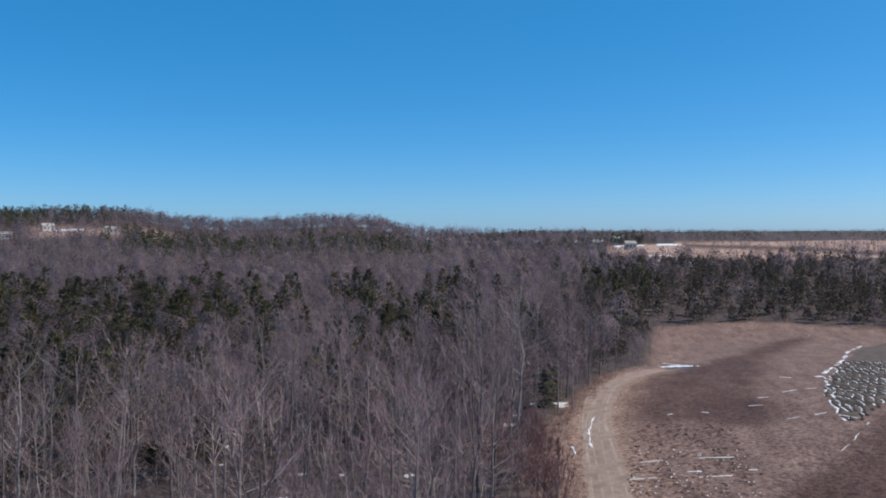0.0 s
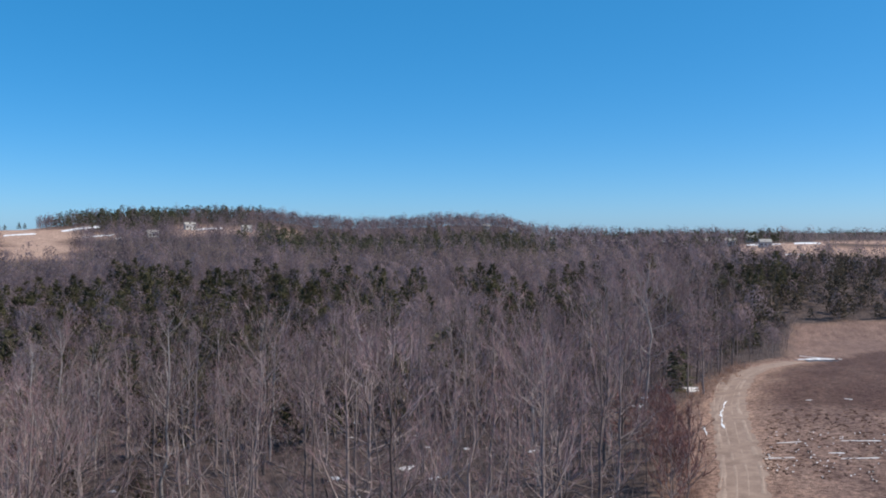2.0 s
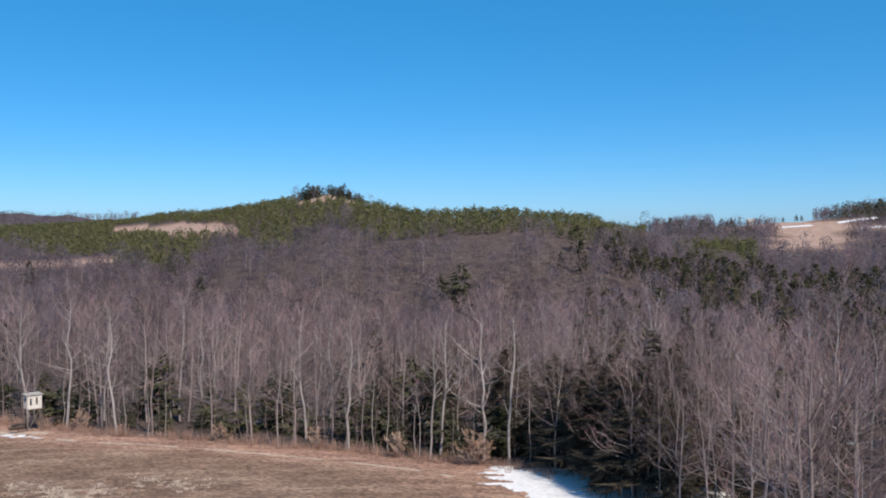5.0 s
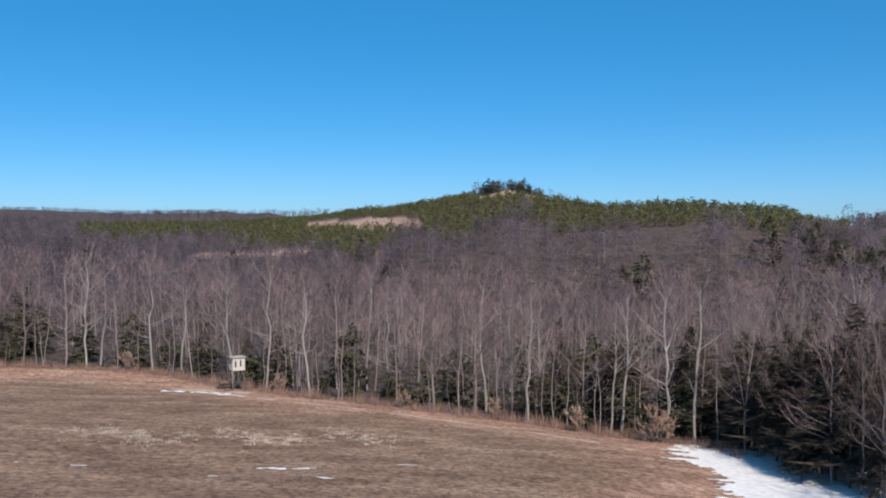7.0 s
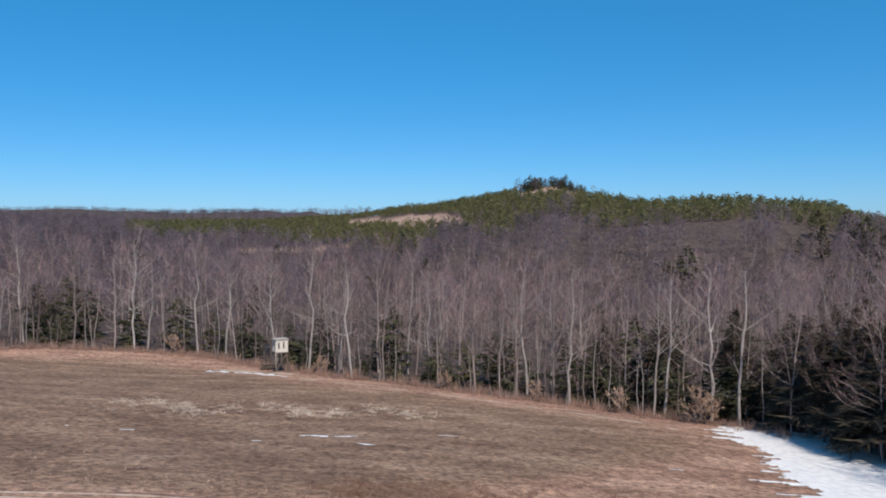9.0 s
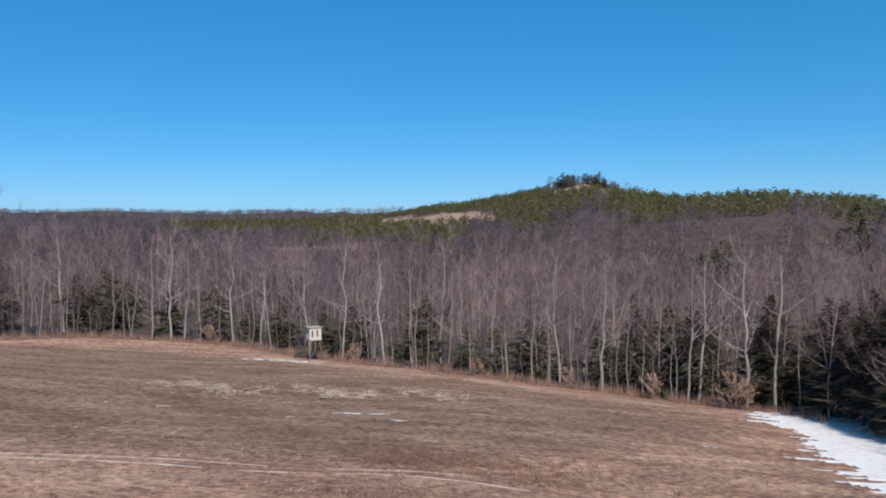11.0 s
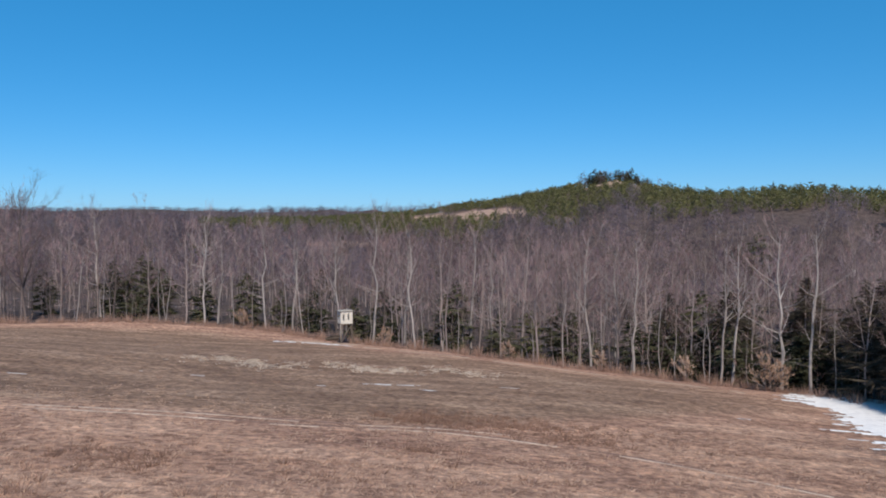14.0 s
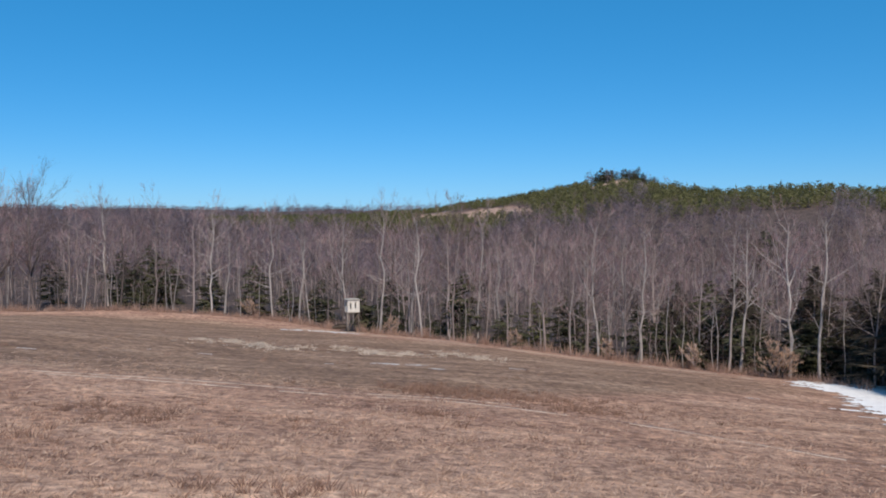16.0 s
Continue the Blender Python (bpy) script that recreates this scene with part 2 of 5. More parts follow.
def ground_material():
    m, n, l, b = material("ground", 0.95)
    pos = position(n)
    stretchy = n.new("ShaderNodeMapping")
    stretchy.inputs["Rotation"].default_value = (0, 0, 0.35)
    stretchy.inputs["Scale"].default_value = (0.6, 1.15, 1)
    l.new(pos, stretchy.inputs["Vector"])
    big = noise_node(n, l, 0.035, 4, stretchy.outputs[0])
    mid_n = noise_node(n, l, 0.22, 5, stretchy.outputs[0])
    fine = noise_node(n, l, 2.6, 6, pos, 0.75)
    dry = ramp(n, l, big, [(0.35, (0.30, 0.176, 0.128)), (0.5, (0.42, 0.260, 0.187)), (0.66, (0.35, 0.222, 0.157))])
    straw = ramp(n, l, mid_n, [(0.38, (0.25, 0.141, 0.102)), (0.52, (0.44, 0.274, 0.198)), (0.68, (0.63, 0.43, 0.32))])
    c = mix(n, l, 0.5, dry, straw)
    for zone, colour in (("pale", (0.62, 0.44, 0.335)), ("crop", (0.170, 0.121, 0.082)), ("tan", (0.165, 0.113, 0.101)), ("red", (0.076, 0.043, 0.039)), ("verge", (0.31, 0.212, 0.163)), ("sand", (0.45, 0.335, 0.272))):
        za = n.new("ShaderNodeAttribute")
        za.attribute_name = zone
        c = mix(n, l, za.outputs["Fac"], c, mix(n, l, {"red": 0.1, "tan": 0.13}.get(zone, 0.35), colour, straw))
    fa = n.new("ShaderNodeAttribute")
    fa.attribute_name = "rust"
    c = mix(n, l, fa.outputs["Fac"], c, mix(n, l, 0.35, (0.41, 0.247, 0.185), straw))
    litter = ramp(n, l, noise_node(n, l, 0.5, 5, pos), [(0.35, (0.057, 0.043, 0.041)), (0.6, (0.115, 0.087, 0.079))])
    fb = n.new("ShaderNodeAttribute")
    fb.attribute_name = "field"
    c = mix(n, l, fb.outputs["Fac"], litter, c)
    # blotchy grass tones, with lit tuft tops and shaded gaps put in as colour
    tuft = ramp(n, l, noise_node(n, l, 1.1, 6, pos, 0.78), [(0.38, (0.56, 0.50, 0.48)), (0.50, (1.0, 1.0, 1.0)), (0.62, (1.38, 1.34, 1.28))])
    c = mix(n, l, 0.7, c, tuft, "MULTIPLY")
    tuft2 = ramp(n, l, noise_node(n, l, 2.2, 3, pos, 0.65), [(0.38, (0.55, 0.48, 0.46)), (0.5, (1.0, 1.0, 1.0)), (0.62, (1.40, 1.36, 1.30))])
    c = mix(n, l, 0.5, c, tuft2, "MULTIPLY")
    long_ = n.new("ShaderNodeMapping")
    long_.inputs["Rotation"].default_value = (0, 0, 0.30)
    long_.inputs["Scale"].default_value = (0.06, 0.55, 1)
    l.new(pos, long_.inputs["Vector"])
    streaks = ramp(n, l, noise_node(n, l, 1.0, 5, long_.outputs[0], 0.6), [(0.36, (0.66, 0.60, 0.57)), (0.5, (1.0, 1.0, 1.0)), (0.66, (1.30, 1.27, 1.22))])
    c = mix(n, l, 0.45, c, streaks, "MULTIPLY")
    grain = ramp(n, l, fine, [(0.3, (0.6,) * 3), (0.72, (1.3,) * 3)])
    c = mix(n, l, 0.8, c, grain, "MULTIPLY")
    l.new(c, b.inputs["Base Color"])
    bump = n.new("ShaderNodeBump")
    bump.inputs["Strength"].default_value, bump.inputs["Distance"].default_value = 0.9, 0.22
    l.new(fine, bump.inputs["Height"])
    l.new(bump.outputs[0], b.inputs["Normal"])
    return m


ground_mesh.materials.append(ground_material())
ground_mesh.polygons.foreach_set("use_smooth", np.ones(len(quads), bool))
tagged(new("ground", ground_mesh), "rolling brown winter farmland and leaf-covered forest floor", "ground", kind="structure")


# ---- trees ----
def tube(path, radii, sides):
    """A tapered tube along points. Verts and triangles."""
    path, radii = np.asarray(path, float), np.asarray(radii, float)
    d = np.gradient(path, axis=0)
    d /= np.linalg.norm(d, axis=1)[:, None] + 1e-9
    ref = np.where(np.abs(d[:, 2:3]) > 0.9, (1, 0, 0), (0, 0, 1))
    u = np.cross(d, ref)
    u /= np.linalg.norm(u, axis=1)[:, None]
    w = np.cross(d, u)
    a = np.arange(sides) * 2 * math.pi / sides
    ring = u[:, None] * np.cos(a)[None, :, None] + w[:, None] * np.sin(a)[None, :, None]
    v = (path[:, None] + ring * radii[:, None, None]).reshape(-1, 3)
    k = len(path)
    i = np.arange((k - 1) * sides).reshape(k - 1, sides)
    j = np.roll(i, -1, 1)
    t = np.concatenate([np.stack([i, j, j + sides], -1).reshape(-1, 3), np.stack([i, j + sides, i + sides], -1).reshape(-1, 3)])
    return v, t


def joined(pieces):
    vs, ts, n = [], [], 0
    for v, t in pieces:
        vs.append(v)
        ts.append(t + n)
        n += len(v)
    return np.concatenate(vs), np.concatenate(ts)


def slivers(starts, ends, width, rng, facing=None):
    """Thin blades from starts to ends, one triangle each, turned at random or towards the given normals."""
    d = ends - starts
    side = np.cross(d, rng.normal(size=d.shape) if facing is None else facing)
    side *= (np.asarray(width)[..., None] if np.ndim(width) else width) / (np.linalg.norm(side, axis=1)[:, None] + 1e-9) / 2
    v = np.stack([starts - side, starts + side, ends], 1).reshape(-1, 3)
    return v, np.arange(len(v)).reshape(-1, 3)


def unit(v):
    return v / (np.linalg.norm(v, axis=-1, keepdims=True) + 1e-9)


def bare_tree(rng, height, spread, prim, sec, twigs, width, bole=0.38, lean=0.6, rad=0.009, fork=0, fine=True, rise0=25, snags=0):
    """A leafless hardwood: trunk with limbs and branches, and the twigs at their ends, as three sets of verts and triangles."""
    wood, br_a, br_b, br_w, tips_a, tips_b = [], [], [], [], [], []
    n = 9 if fine else 5
    z = np.linspace(0, 1, n)
    bend = np.cumsum(rng.normal(0, lean / n, (n, 2)) * height * 0.15, 0)
    bend -= bend[0]
    spine = np.c_[bend, z * height * 0.90]
    r0 = height * rad
    wood.append(tube(np.vstack([[0, 0, -0.6], spine]), np.r_[r0 * 1.3, r0 * (1 - z) ** 0.7 + 0.012], 5 if fine else 3))
    starts = np.sort(bole + (0.99 - bole) * rng.random(prim) ** 0.85)
    turn = rng.random() * 6.28
    lop = rng.uniform(0, 6.28)                               # crowns reach farther to one side
    for k, s in enumerate(starts):
        p0 = np.array([np.interp(s, z, spine[:, c]) for c in range(3)])
        turn += 2.4 + rng.normal(0, 0.7)
        up = (s - bole) / (1 - bole)
        rise = np.radians(rng.uniform(rise0 - 18, rise0 + 12) + 38 * up ** 1.2)
        length = height * spread * (1.05 + 0.9 * up - 1.4 * up * up) * rng.uniform(0.65, 1.25) * (1 + 0.25 * math.cos(turn - lop))
        rb = r0 * 0.38 * (1.1 - s) + 0.014
        if k < fork:
            rise, length, rb = np.radians(rng.uniform(50, 66)), height * rng.uniform(0.32, 0.43), r0 * 0.62
        # the limb climbs as it goes out, with a few kinks
        path, q = [p0], p0
        for step in range(3):
            lift = rise + np.radians(9) * step + rng.normal(0, 0.09)
            sway = turn + rng.normal(0, 0.13)
            q = q + np.array([np.cos(sway) * np.cos(lift), np.sin(sway) * np.cos(lift), np.sin(lift)]) * length * 0.36
            path.append(q)
        path = np.array(path)
        wood.append(tube(path, [rb, rb * 0.75, rb * 0.5, 0.012], 3) if fine else slivers(path[:-1], path[1:], max(1.8 * rb, width), rng))
        way = unit(path[3] - path[0])
        for _ in range(sec + (3 if k < fork else 0)):
            f = 3 * rng.uniform(0.12, 1.0) ** 0.8
            i = min(int(f), 2)
            b0 = path[i] + (path[i + 1] - path[i]) * (f - i)
            w2 = unit(unit(path[i + 1] - path[i]) + rng.normal(0, 0.40, 3) + np.array([0, 0, 0.22]))
            l2 = max(length, 0.10 * height) * rng.uniform(0.28, 0.55) * (1.15 - 0.16 * f)
            bm_ = b0 + w2 * l2 * 0.55
            b1 = bm_ + unit(w2 + rng.normal(0, 0.18, 3) + np.array([0, 0, 0.3])) * l2 * 0.6
            br_a += [b0, b0 + (bm_ - b0) * 0.7]
            br_b += [bm_ + (bm_ - b0) * 0.15, b1]
            br_w += [max(0.034, width), max(0.024, width)]
            m = max(twigs // 2, 2)
            t_ = rng.random((m, 1))
            c0 = np.where(t_ < 0.5, b0 + (bm_ - b0) * 2 * t_, bm_ + (b1 - bm_) * (2 * t_ - 1))
            w3 = unit(w2 + rng.normal(0, 0.42, (m, 3)) + np.array([0, 0, 0.25]))
            c1 = c0 + w3 * l2 * rng.uniform(0.25, 0.55, (m, 1))
            tips_a.append(c0)
            tips_b.append(c1)
            f4 = rng.uniform(0.3, 1.0, (twigs, 1))
            pick = rng.integers(0, m, twigs)
            a4 = c0[pick] + (c1 - c0)[pick] * f4
            w4 = unit(w3[pick] + rng.normal(0, 0.42, (twigs, 3)) + np.array([0, 0, 0.3]))
            tips_a.append(a4)
            tips_b.append(a4 + w4 * l2 * rng.uniform(0.16, 0.42, (twigs, 1)))
    for _ in range(snags):                                   # short dead branches low on the trunk
        s = rng.uniform(0.12, bole)
        p0 = np.array([np.interp(s, z, spine[:, c]) for c in range(3)])
        a, l1 = rng.uniform(0, 6.28), height * rng.uniform(0.04, 0.13)
        p1 = p0 + np.array([np.cos(a), np.sin(a), rng.uniform(-0.25, 0.6)]) * l1
        br_a += [p0, p0 + (p1 - p0) * 0.5, p0 + (p1 - p0) * 0.7]
        br_b += [p1, p1 + rng.normal(0, 0.3, 3) * l1, p1 + rng.normal(0, 0.3, 3) * l1]
        br_w += [max(0.05, width), max(0.03, width), max(0.03, width)]
    branches = slivers(np.array(br_a), np.array(br_b), np.array(br_w), rng)
    return joined(wood), branches, slivers(np.concatenate(tips_a), np.concatenate(tips_b), width, rng)


def far_tree(rng, height, radius, count, width, low=0.34, grain=0.075):
    """A small far hardwood: a stem and a lumpy dome of twigs that fan up and outwards."""
    trunk = tube([[0, 0, -0.5], [0, 0, height * 0.75]], [height * 0.011, height * 0.004], 3)
    n = unit(rng.normal(size=(count, 3)) + np.array([0, 0, 0.35]))
    lobes = unit(rng.normal(size=(6, 3)) + np.array([0, 0, 0.4]))
    swell = 0.80 + 0.30 * np.clip((n @ lobes.T).max(1) * 2.2 - 1.2, 0, 1)
    shell = np.where(rng.random(count) < 0.9, rng.uniform(0.86, 1.0, count), rng.uniform(0.4, 0.9, count)) * swell
    half = height * (1 - low) / 2
    p = n * shell[:, None] * (radius, radius, half) + (0, 0, height * low + half)
    face = unit(n / (radius, radius, half) * radius + 0.45 * lobes[(n @ lobes.T).argmax(1)]) + rng.normal(0, 0.10, (count, 3))
    t = np.array([0, 0, 0.6]) + rng.normal(0, 0.6, (count, 3))
    along_ = unit(t - n * ((t * n).sum(1, keepdims=True) - 0.12))
    size = grain * height * rng.uniform(0.6, 1.3, (count, 1))
    return trunk, slivers(p - along_ * size * 0.5, p + along_ * size * 0.5, width, rng, face)


def conifer(rng, height, base, whorls, per, leaf, bare=0.06, width=0.2):
    """A hemlock- or pine-like tree: trunk, and uneven tiers of drooping boughs, each a flat spray of needle blades."""
    trunk = tube([[0, 0, -0.4], [0, 0, height * 0.5], [0, 0, height * 0.97]], [height * 0.014, height * 0.009, 0.02], 4)
    A, B, W, N = [], [], [], []
    lop = rng.uniform(0, 6.28)
    for k in range(whorls):
        lump = rng.uniform(0.5, 1.25)
        for q in range(per):
            s = bare + (1 - bare) * (k + rng.uniform(-0.5, 1.1)) / whorls
            s = min(max(s, bare), 0.985)
            a = rng.random() * 6.28
            reach = base * (1 - s) ** 0.62 * lump * (1 + 0.28 * math.cos(a - lop) + 0.2 * math.cos(3 * a + k)) + 0.2
            out = reach * rng.uniform(0.5, 1.15)
            tip = np.array([np.cos(a) * out, np.sin(a) * out, s * height - out * rng.uniform(-0.1, 0.4) + 0.1])
            root = np.array([0, 0, s * height])
            f = rng.uniform(0.35, 1.0, (leaf, 1)) ** 0.7
            p = root + (tip - root) * f
            d = rng.normal(0, 1, (leaf, 3)) * (1, 1, 0.35) * (0.16 + 0.16 * reach) + (tip - root) * 0.22 + np.array([0, 0, -0.12])
            A.append(p - d * 0.3)
            B.append(p + d)
            W.append(np.full(leaf, width * (1 + 0.5 * reach)))
            N.append(rng.normal(0, 0.45, (leaf, 3)) + np.array([np.cos(a) * 0.6, np.sin(a) * 0.6, 1.0]))
    return trunk, slivers(np.concatenate(A), np.concatenate(B), np.concatenate(W), rng, np.concatenate(N))


def part(name, arrays, mat, parent, label=""):
    ob = new(name, mesh_of(name, *arrays, [mat]))
    ob.parent = parent
    if label:
        tagged(ob, label)
    return ob


def tree_thing(name, trunk, crown, bark, leaf, label, category, group, branches=None):
    root = tagged(new(name), label, category, group)
    part("trunk", trunk, bark, root)
    if branches:
        v, t = joined([crown, branches])
        top = new("crown", mesh_of("crown", v, t, [leaf, LIMB], None, np.r_[np.zeros(len(crown[1]), int), np.ones(len(branches[1]), int)]))
        top.parent = root
    else:
        part("crown", crown, leaf, root)
    return root


def place(x, y, sink=0.0):
    return float(x), float(y), float(land(x, y)) - sink


class Grove:
    """Kinds of a tree, each built once and then copied wherever one is planted."""

    def __init__(self):
        self.kinds, self.used = [], []

    def add(self, *a):
        self.kinds.append(tree_thing(*a))
        self.used.append(False)

    def plant(self, k, x, y, size, turn):
        m = pose(*place(x, y), 0, 0, turn)
        if self.used[k]:
            ob = copy_thing(self.kinds[k], m)
        else:
            ob, self.used[k] = self.kinds[k], True
            ob.matrix_basis = m
        ob.scale = (size, size, size)
        return ob


rng = np.random.default_rng(7)
hardwoods = Grove()
for h, spread, prim, bole, fork, rad, pale in (
        (17, 0.23, 21, 0.36, 0, 0.0085, False), (18.5, 0.19, 21, 0.34, 0, 0.0095, True), (16, 0.27, 20, 0.30, 3, 0.011, False),
        (19, 0.19, 21, 0.40, 0, 0.0098, True), (15.5, 0.24, 20, 0.34, 0, 0.008, False), (17.5, 0.21, 20, 0.42, 1, 0.0095, True),
        (18, 0.23, 20, 0.40, 2, 0.010, False), (14, 0.27, 18, 0.25, 0, 0.0075, False), (16.5, 0.22, 21, 0.33, 1, 0.0075, False)):
    t, br, c = bare_tree(rng, h, spread * 1.0, prim, 6, 9, 0.018, bole * 0.72, rad=rad * 0.95, fork=fork, snags=9)
    hardwoods.add("hardwood_tree", t, c, PALE_BARK if pale else BARK, TWIG,
                  "tall leafless hardwood with a pale straight trunk" if pale else
                  "leafless grey-brown hardwood with fine ascending twigs", "tree", "hardwoods of the near wood", br)

t, br, c = bare_tree(rng, 20, 0.27, 34, 8, 10, 0.026, 0.2, rad=0.012, fork=4, rise0=18, snags=6)
hardwoods.add("hardwood_tree", t, c, BARK, TWIG, "broad old leafless hardwood with a full rounded crown", "tree", "hardwoods of the near wood", br)

# hardwoods that stand out: kind, x, y, size
NAMED = [(6, 48.3, 12.7, 0.95), (2, 43.2, 15.2, 0.95), (8, 42.5, 28.6, 0.95), (1, 23.7, 100, 0.95), (3, 39.4, 87.5, 1.0), (5, 31.4, 92, 0.95), (1, -2.7, 110, 0.93), (3, -27, 133, 0.94), (9, -63, 129, 1.0), (9, -69.5, 132, 0.96), (2, -58.5, 131, 1.0),
         (0, 49, 9.7, 1.05), (4, 113.7, 7.6, 0.95), (6, 46.4, 24.6, 1.05), (4, 40.5, 18.5, 1.15), (0, 27.7, 29.7, 1.05), (4, 44.2, 69.5, 0.9), (8, 45.3, 63.5, 0.85), (0, 43.2, 76, 0.85), (7, 46.2, 60.2, 0.8), (8, 41.6, 80.5, 0.9), (4, 42.4, 66.8, 0.8), (8, 42.2, 62.6, 0.75), (0, 42.9, 72.6, 0.8), (4, 42, 59.2, 0.75), (4, 40, 43.3, 0.95), (0, 41, 46.2, 0.9), (8, 42.3, 49, 1.0), (4, 43.2, 51.8, 0.85), (0, 44, 54.8, 0.95),
         (8, 45.2, 50.5, 0.9), (4, 43.8, 46.5, 1.0), (0, 42.8, 43.6, 0.95), (8, 42.6, 56.4, 0.75), (4, 43, 61, 0.8), (8, 42.8, 65, 0.8), (7, 46, 48, 1.0), (7, 41.6, 41, 1.0)]
taken = [(x, y) for _, x, y, _ in NAMED]
for k, x, y, s in NAMED:
    hardwoods.plant(k, x, y, s, rng.uniform(0, 360))


def scatter(step, r0, r1, az0, az1, jitter, rng):
    """Uneven points over a ring sector."""
    g = np.arange(-r1, r1, step)
    x, y = np.meshgrid(g, g)
    x = (x + rng.uniform(-jitter, jitter, x.shape) * step).ravel()
    y = (y + rng.uniform(-jitter, jitter, y.shape) * step).ravel()
    k = sector(x, y, az0, az1, r0, r1)
    return x[k], y[k]


def bearing(x, y):
    return np.degrees(np.arctan2(-x, y))


def in_wood(x, y, gap=0.5):
    return ~inside(FIELD_A, x, y) & (edge_distance(FIELD_A, x, y) > gap)


x, y = scatter(4.9, 20, 180, -104, 33, 0.7, rng)
ok = in_wood(x, y)
keep = rng.random(len(x[ok])) < np.where((np.hypot(x[ok], y[ok]) < 100) & (y[ok] < 60), 0.6, 0.85)
x, y = x[ok][keep], y[ok][keep]
order = np.argsort(np.hypot(x, y) + edge_distance(FIELD_A, x, y) * 1.2)
order = [i for i in order if all(math.hypot(x[i] - a, y[i] - b) > 2.2 for a, b in taken)]
order = [i for i in order if math.hypot(x[i], y[i]) > 45]
for i in order[:280]:
    k = int(rng.choice(9, p=[0.17, 0.06, 0.1, 0.05, 0.17, 0.08, 0.1, 0.12, 0.15]))
    if k in (1, 2, 3, 5, 6) and math.hypot(x[i], y[i]) < 75:
        k = (0, 4, 8)[i % 3]
    hardwoods.plant(k, x[i], y[i], rng.uniform(0.76, 1.14) * (0.92 if k in (1, 3, 5) and y[i] > 90 else 1.0), rng.uniform(0, 360))
rest = np.array(order[280:])


def stand(name, templates, x, y, sizes, mats, label, category, rng):
    """Many small trees as one mesh: templates are verts, triangles and material numbers."""
    V, T, M, C, n = [], [], [], [], 0
    z = land(x, y)
    pick = rng.integers(0, len(templates), len(x))
    turn = rng.uniform(0, 6.283, len(x))
    tint = rng.random(len(x))
    for k, (v, t, mi) in enumerate(templates):
        w = np.where(pick == k)[0]
        if not len(w):
            continue
        c, s = np.cos(turn[w])[:, None], np.sin(turn[w])[:, None]
        sz = sizes[w][:, None]
        vx = (v[:, 0] * c - v[:, 1] * s) * sz + x[w][:, None]
        vy = (v[:, 0] * s + v[:, 1] * c) * sz + y[w][:, None]
        vz = v[:, 2] * sz + z[w][:, None]
        V.append(np.stack([vx, vy, vz], -1).reshape(-1, 3))
        T.append((t[None] + (np.arange(len(w)) * len(v))[:, None, None]).reshape(-1, 3) + n)
        M.append(np.tile(mi, len(w)))
        C.append(np.repeat(tint[w], len(v)))
        n += len(w) * len(v)
    me = mesh_of(name, np.concatenate(V), np.concatenate(T), mats, np.concatenate(C), np.concatenate(M))
    return tagged(new(name, me), label, category, kind="stuff")


def merged(trunk, *rest):
    crown = joined(rest)
    v, t = joined([trunk, crown])
    return v, t, np.r_[np.zeros(len(trunk[1]), int), np.ones(len(crown[1]), int)]


mid_kinds = [merged(*bare_tree(rng, h, sp * 0.95, 14, 3, 10, 0.030, b * 0.85, fine=False, fork=fk, rad=0.0085, snags=4)) for h, sp, b, fk in
             ((16, 0.24, 0.36, 0), (17.5, 0.21, 0.45, 0), (15, 0.27, 0.33, 2), (18, 0.22, 0.4, 1), (14, 0.26, 0.3, 0))]
rx_, ry_ = x[rest], y[rest]
rr_ = np.hypot(rx_, ry_)
valley = smooth(-30, -42, bearing(rx_, ry_)) * smooth(70, 105, rr_)
plain = (rr_ < 175 - 55 * smooth(-30, -42, bearing(rx_, ry_))) & (valley < 0.95)
stand("hardwood_stand", mid_kinds, rx_[plain], ry_[plain], rng.uniform(0.75, 1.12, plain.sum()) * (1 - 0.40 * valley[plain]), [BARK, TWIG],
      "dense grey-mauve leafless hardwood forest", "woods", rng)

# saplings under the nearer trees
sx, sy = scatter(3.4, 24, 235, -104, 33, 0.5, rng)
deep_in = edge_distance(FIELD_A, sx, sy)
ok = in_wood(sx, sy, 0.3) & (deep_in < np.where(np.hypot(sx, sy) > 150, 9, 28)) & (rng.random(len(sx)) < np.where(deep_in < 7, 1.0, 0.65))
sx, sy = sx[ok], sy[ok]
sap_kinds = [merged(*bare_tree(rng, h, 0.3, 8, 2, 4, 0.028, 0.12, rad=0.006, fine=False, rise0=35)) for h in (5, 6.5, 3.5, 8)]
stand("saplings", sap_kinds, sx, sy, rng.uniform(0.5, 1.1, len(sx)), [BARK, TWIG], "leafless saplings and brush under the trees", "undergrowth", rng)
# thin young trees crowded along the sunny edge
p = np.array([(a + (b - a) * f) for a, b in zip(np.array(FIELD_A[1:18], float), np.array(FIELD_A[2:19], float))
              for f in (np.arange(max(int(np.hypot(*(b - a)) / 1.7), 1)) + 0.5) / max(int(np.hypot(*(b - a)) / 1.7), 1)])
p = p + rng.normal(0, 1.3, p.shape)
p = p[in_wood(p[:, 0], p[:, 1], 0.3) & ((p[:, 0] < 40) | (p[:, 1] > 80))]
pole_kinds = [merged(*bare_tree(rng, h, 0.17, 11, 3, 6, 0.026, b, rad=0.0062, fine=False, rise0=30, snags=5)) for h, b in ((9, 0.3), (11, 0.4), (13, 0.35), (7, 0.25), (12, 0.3))]
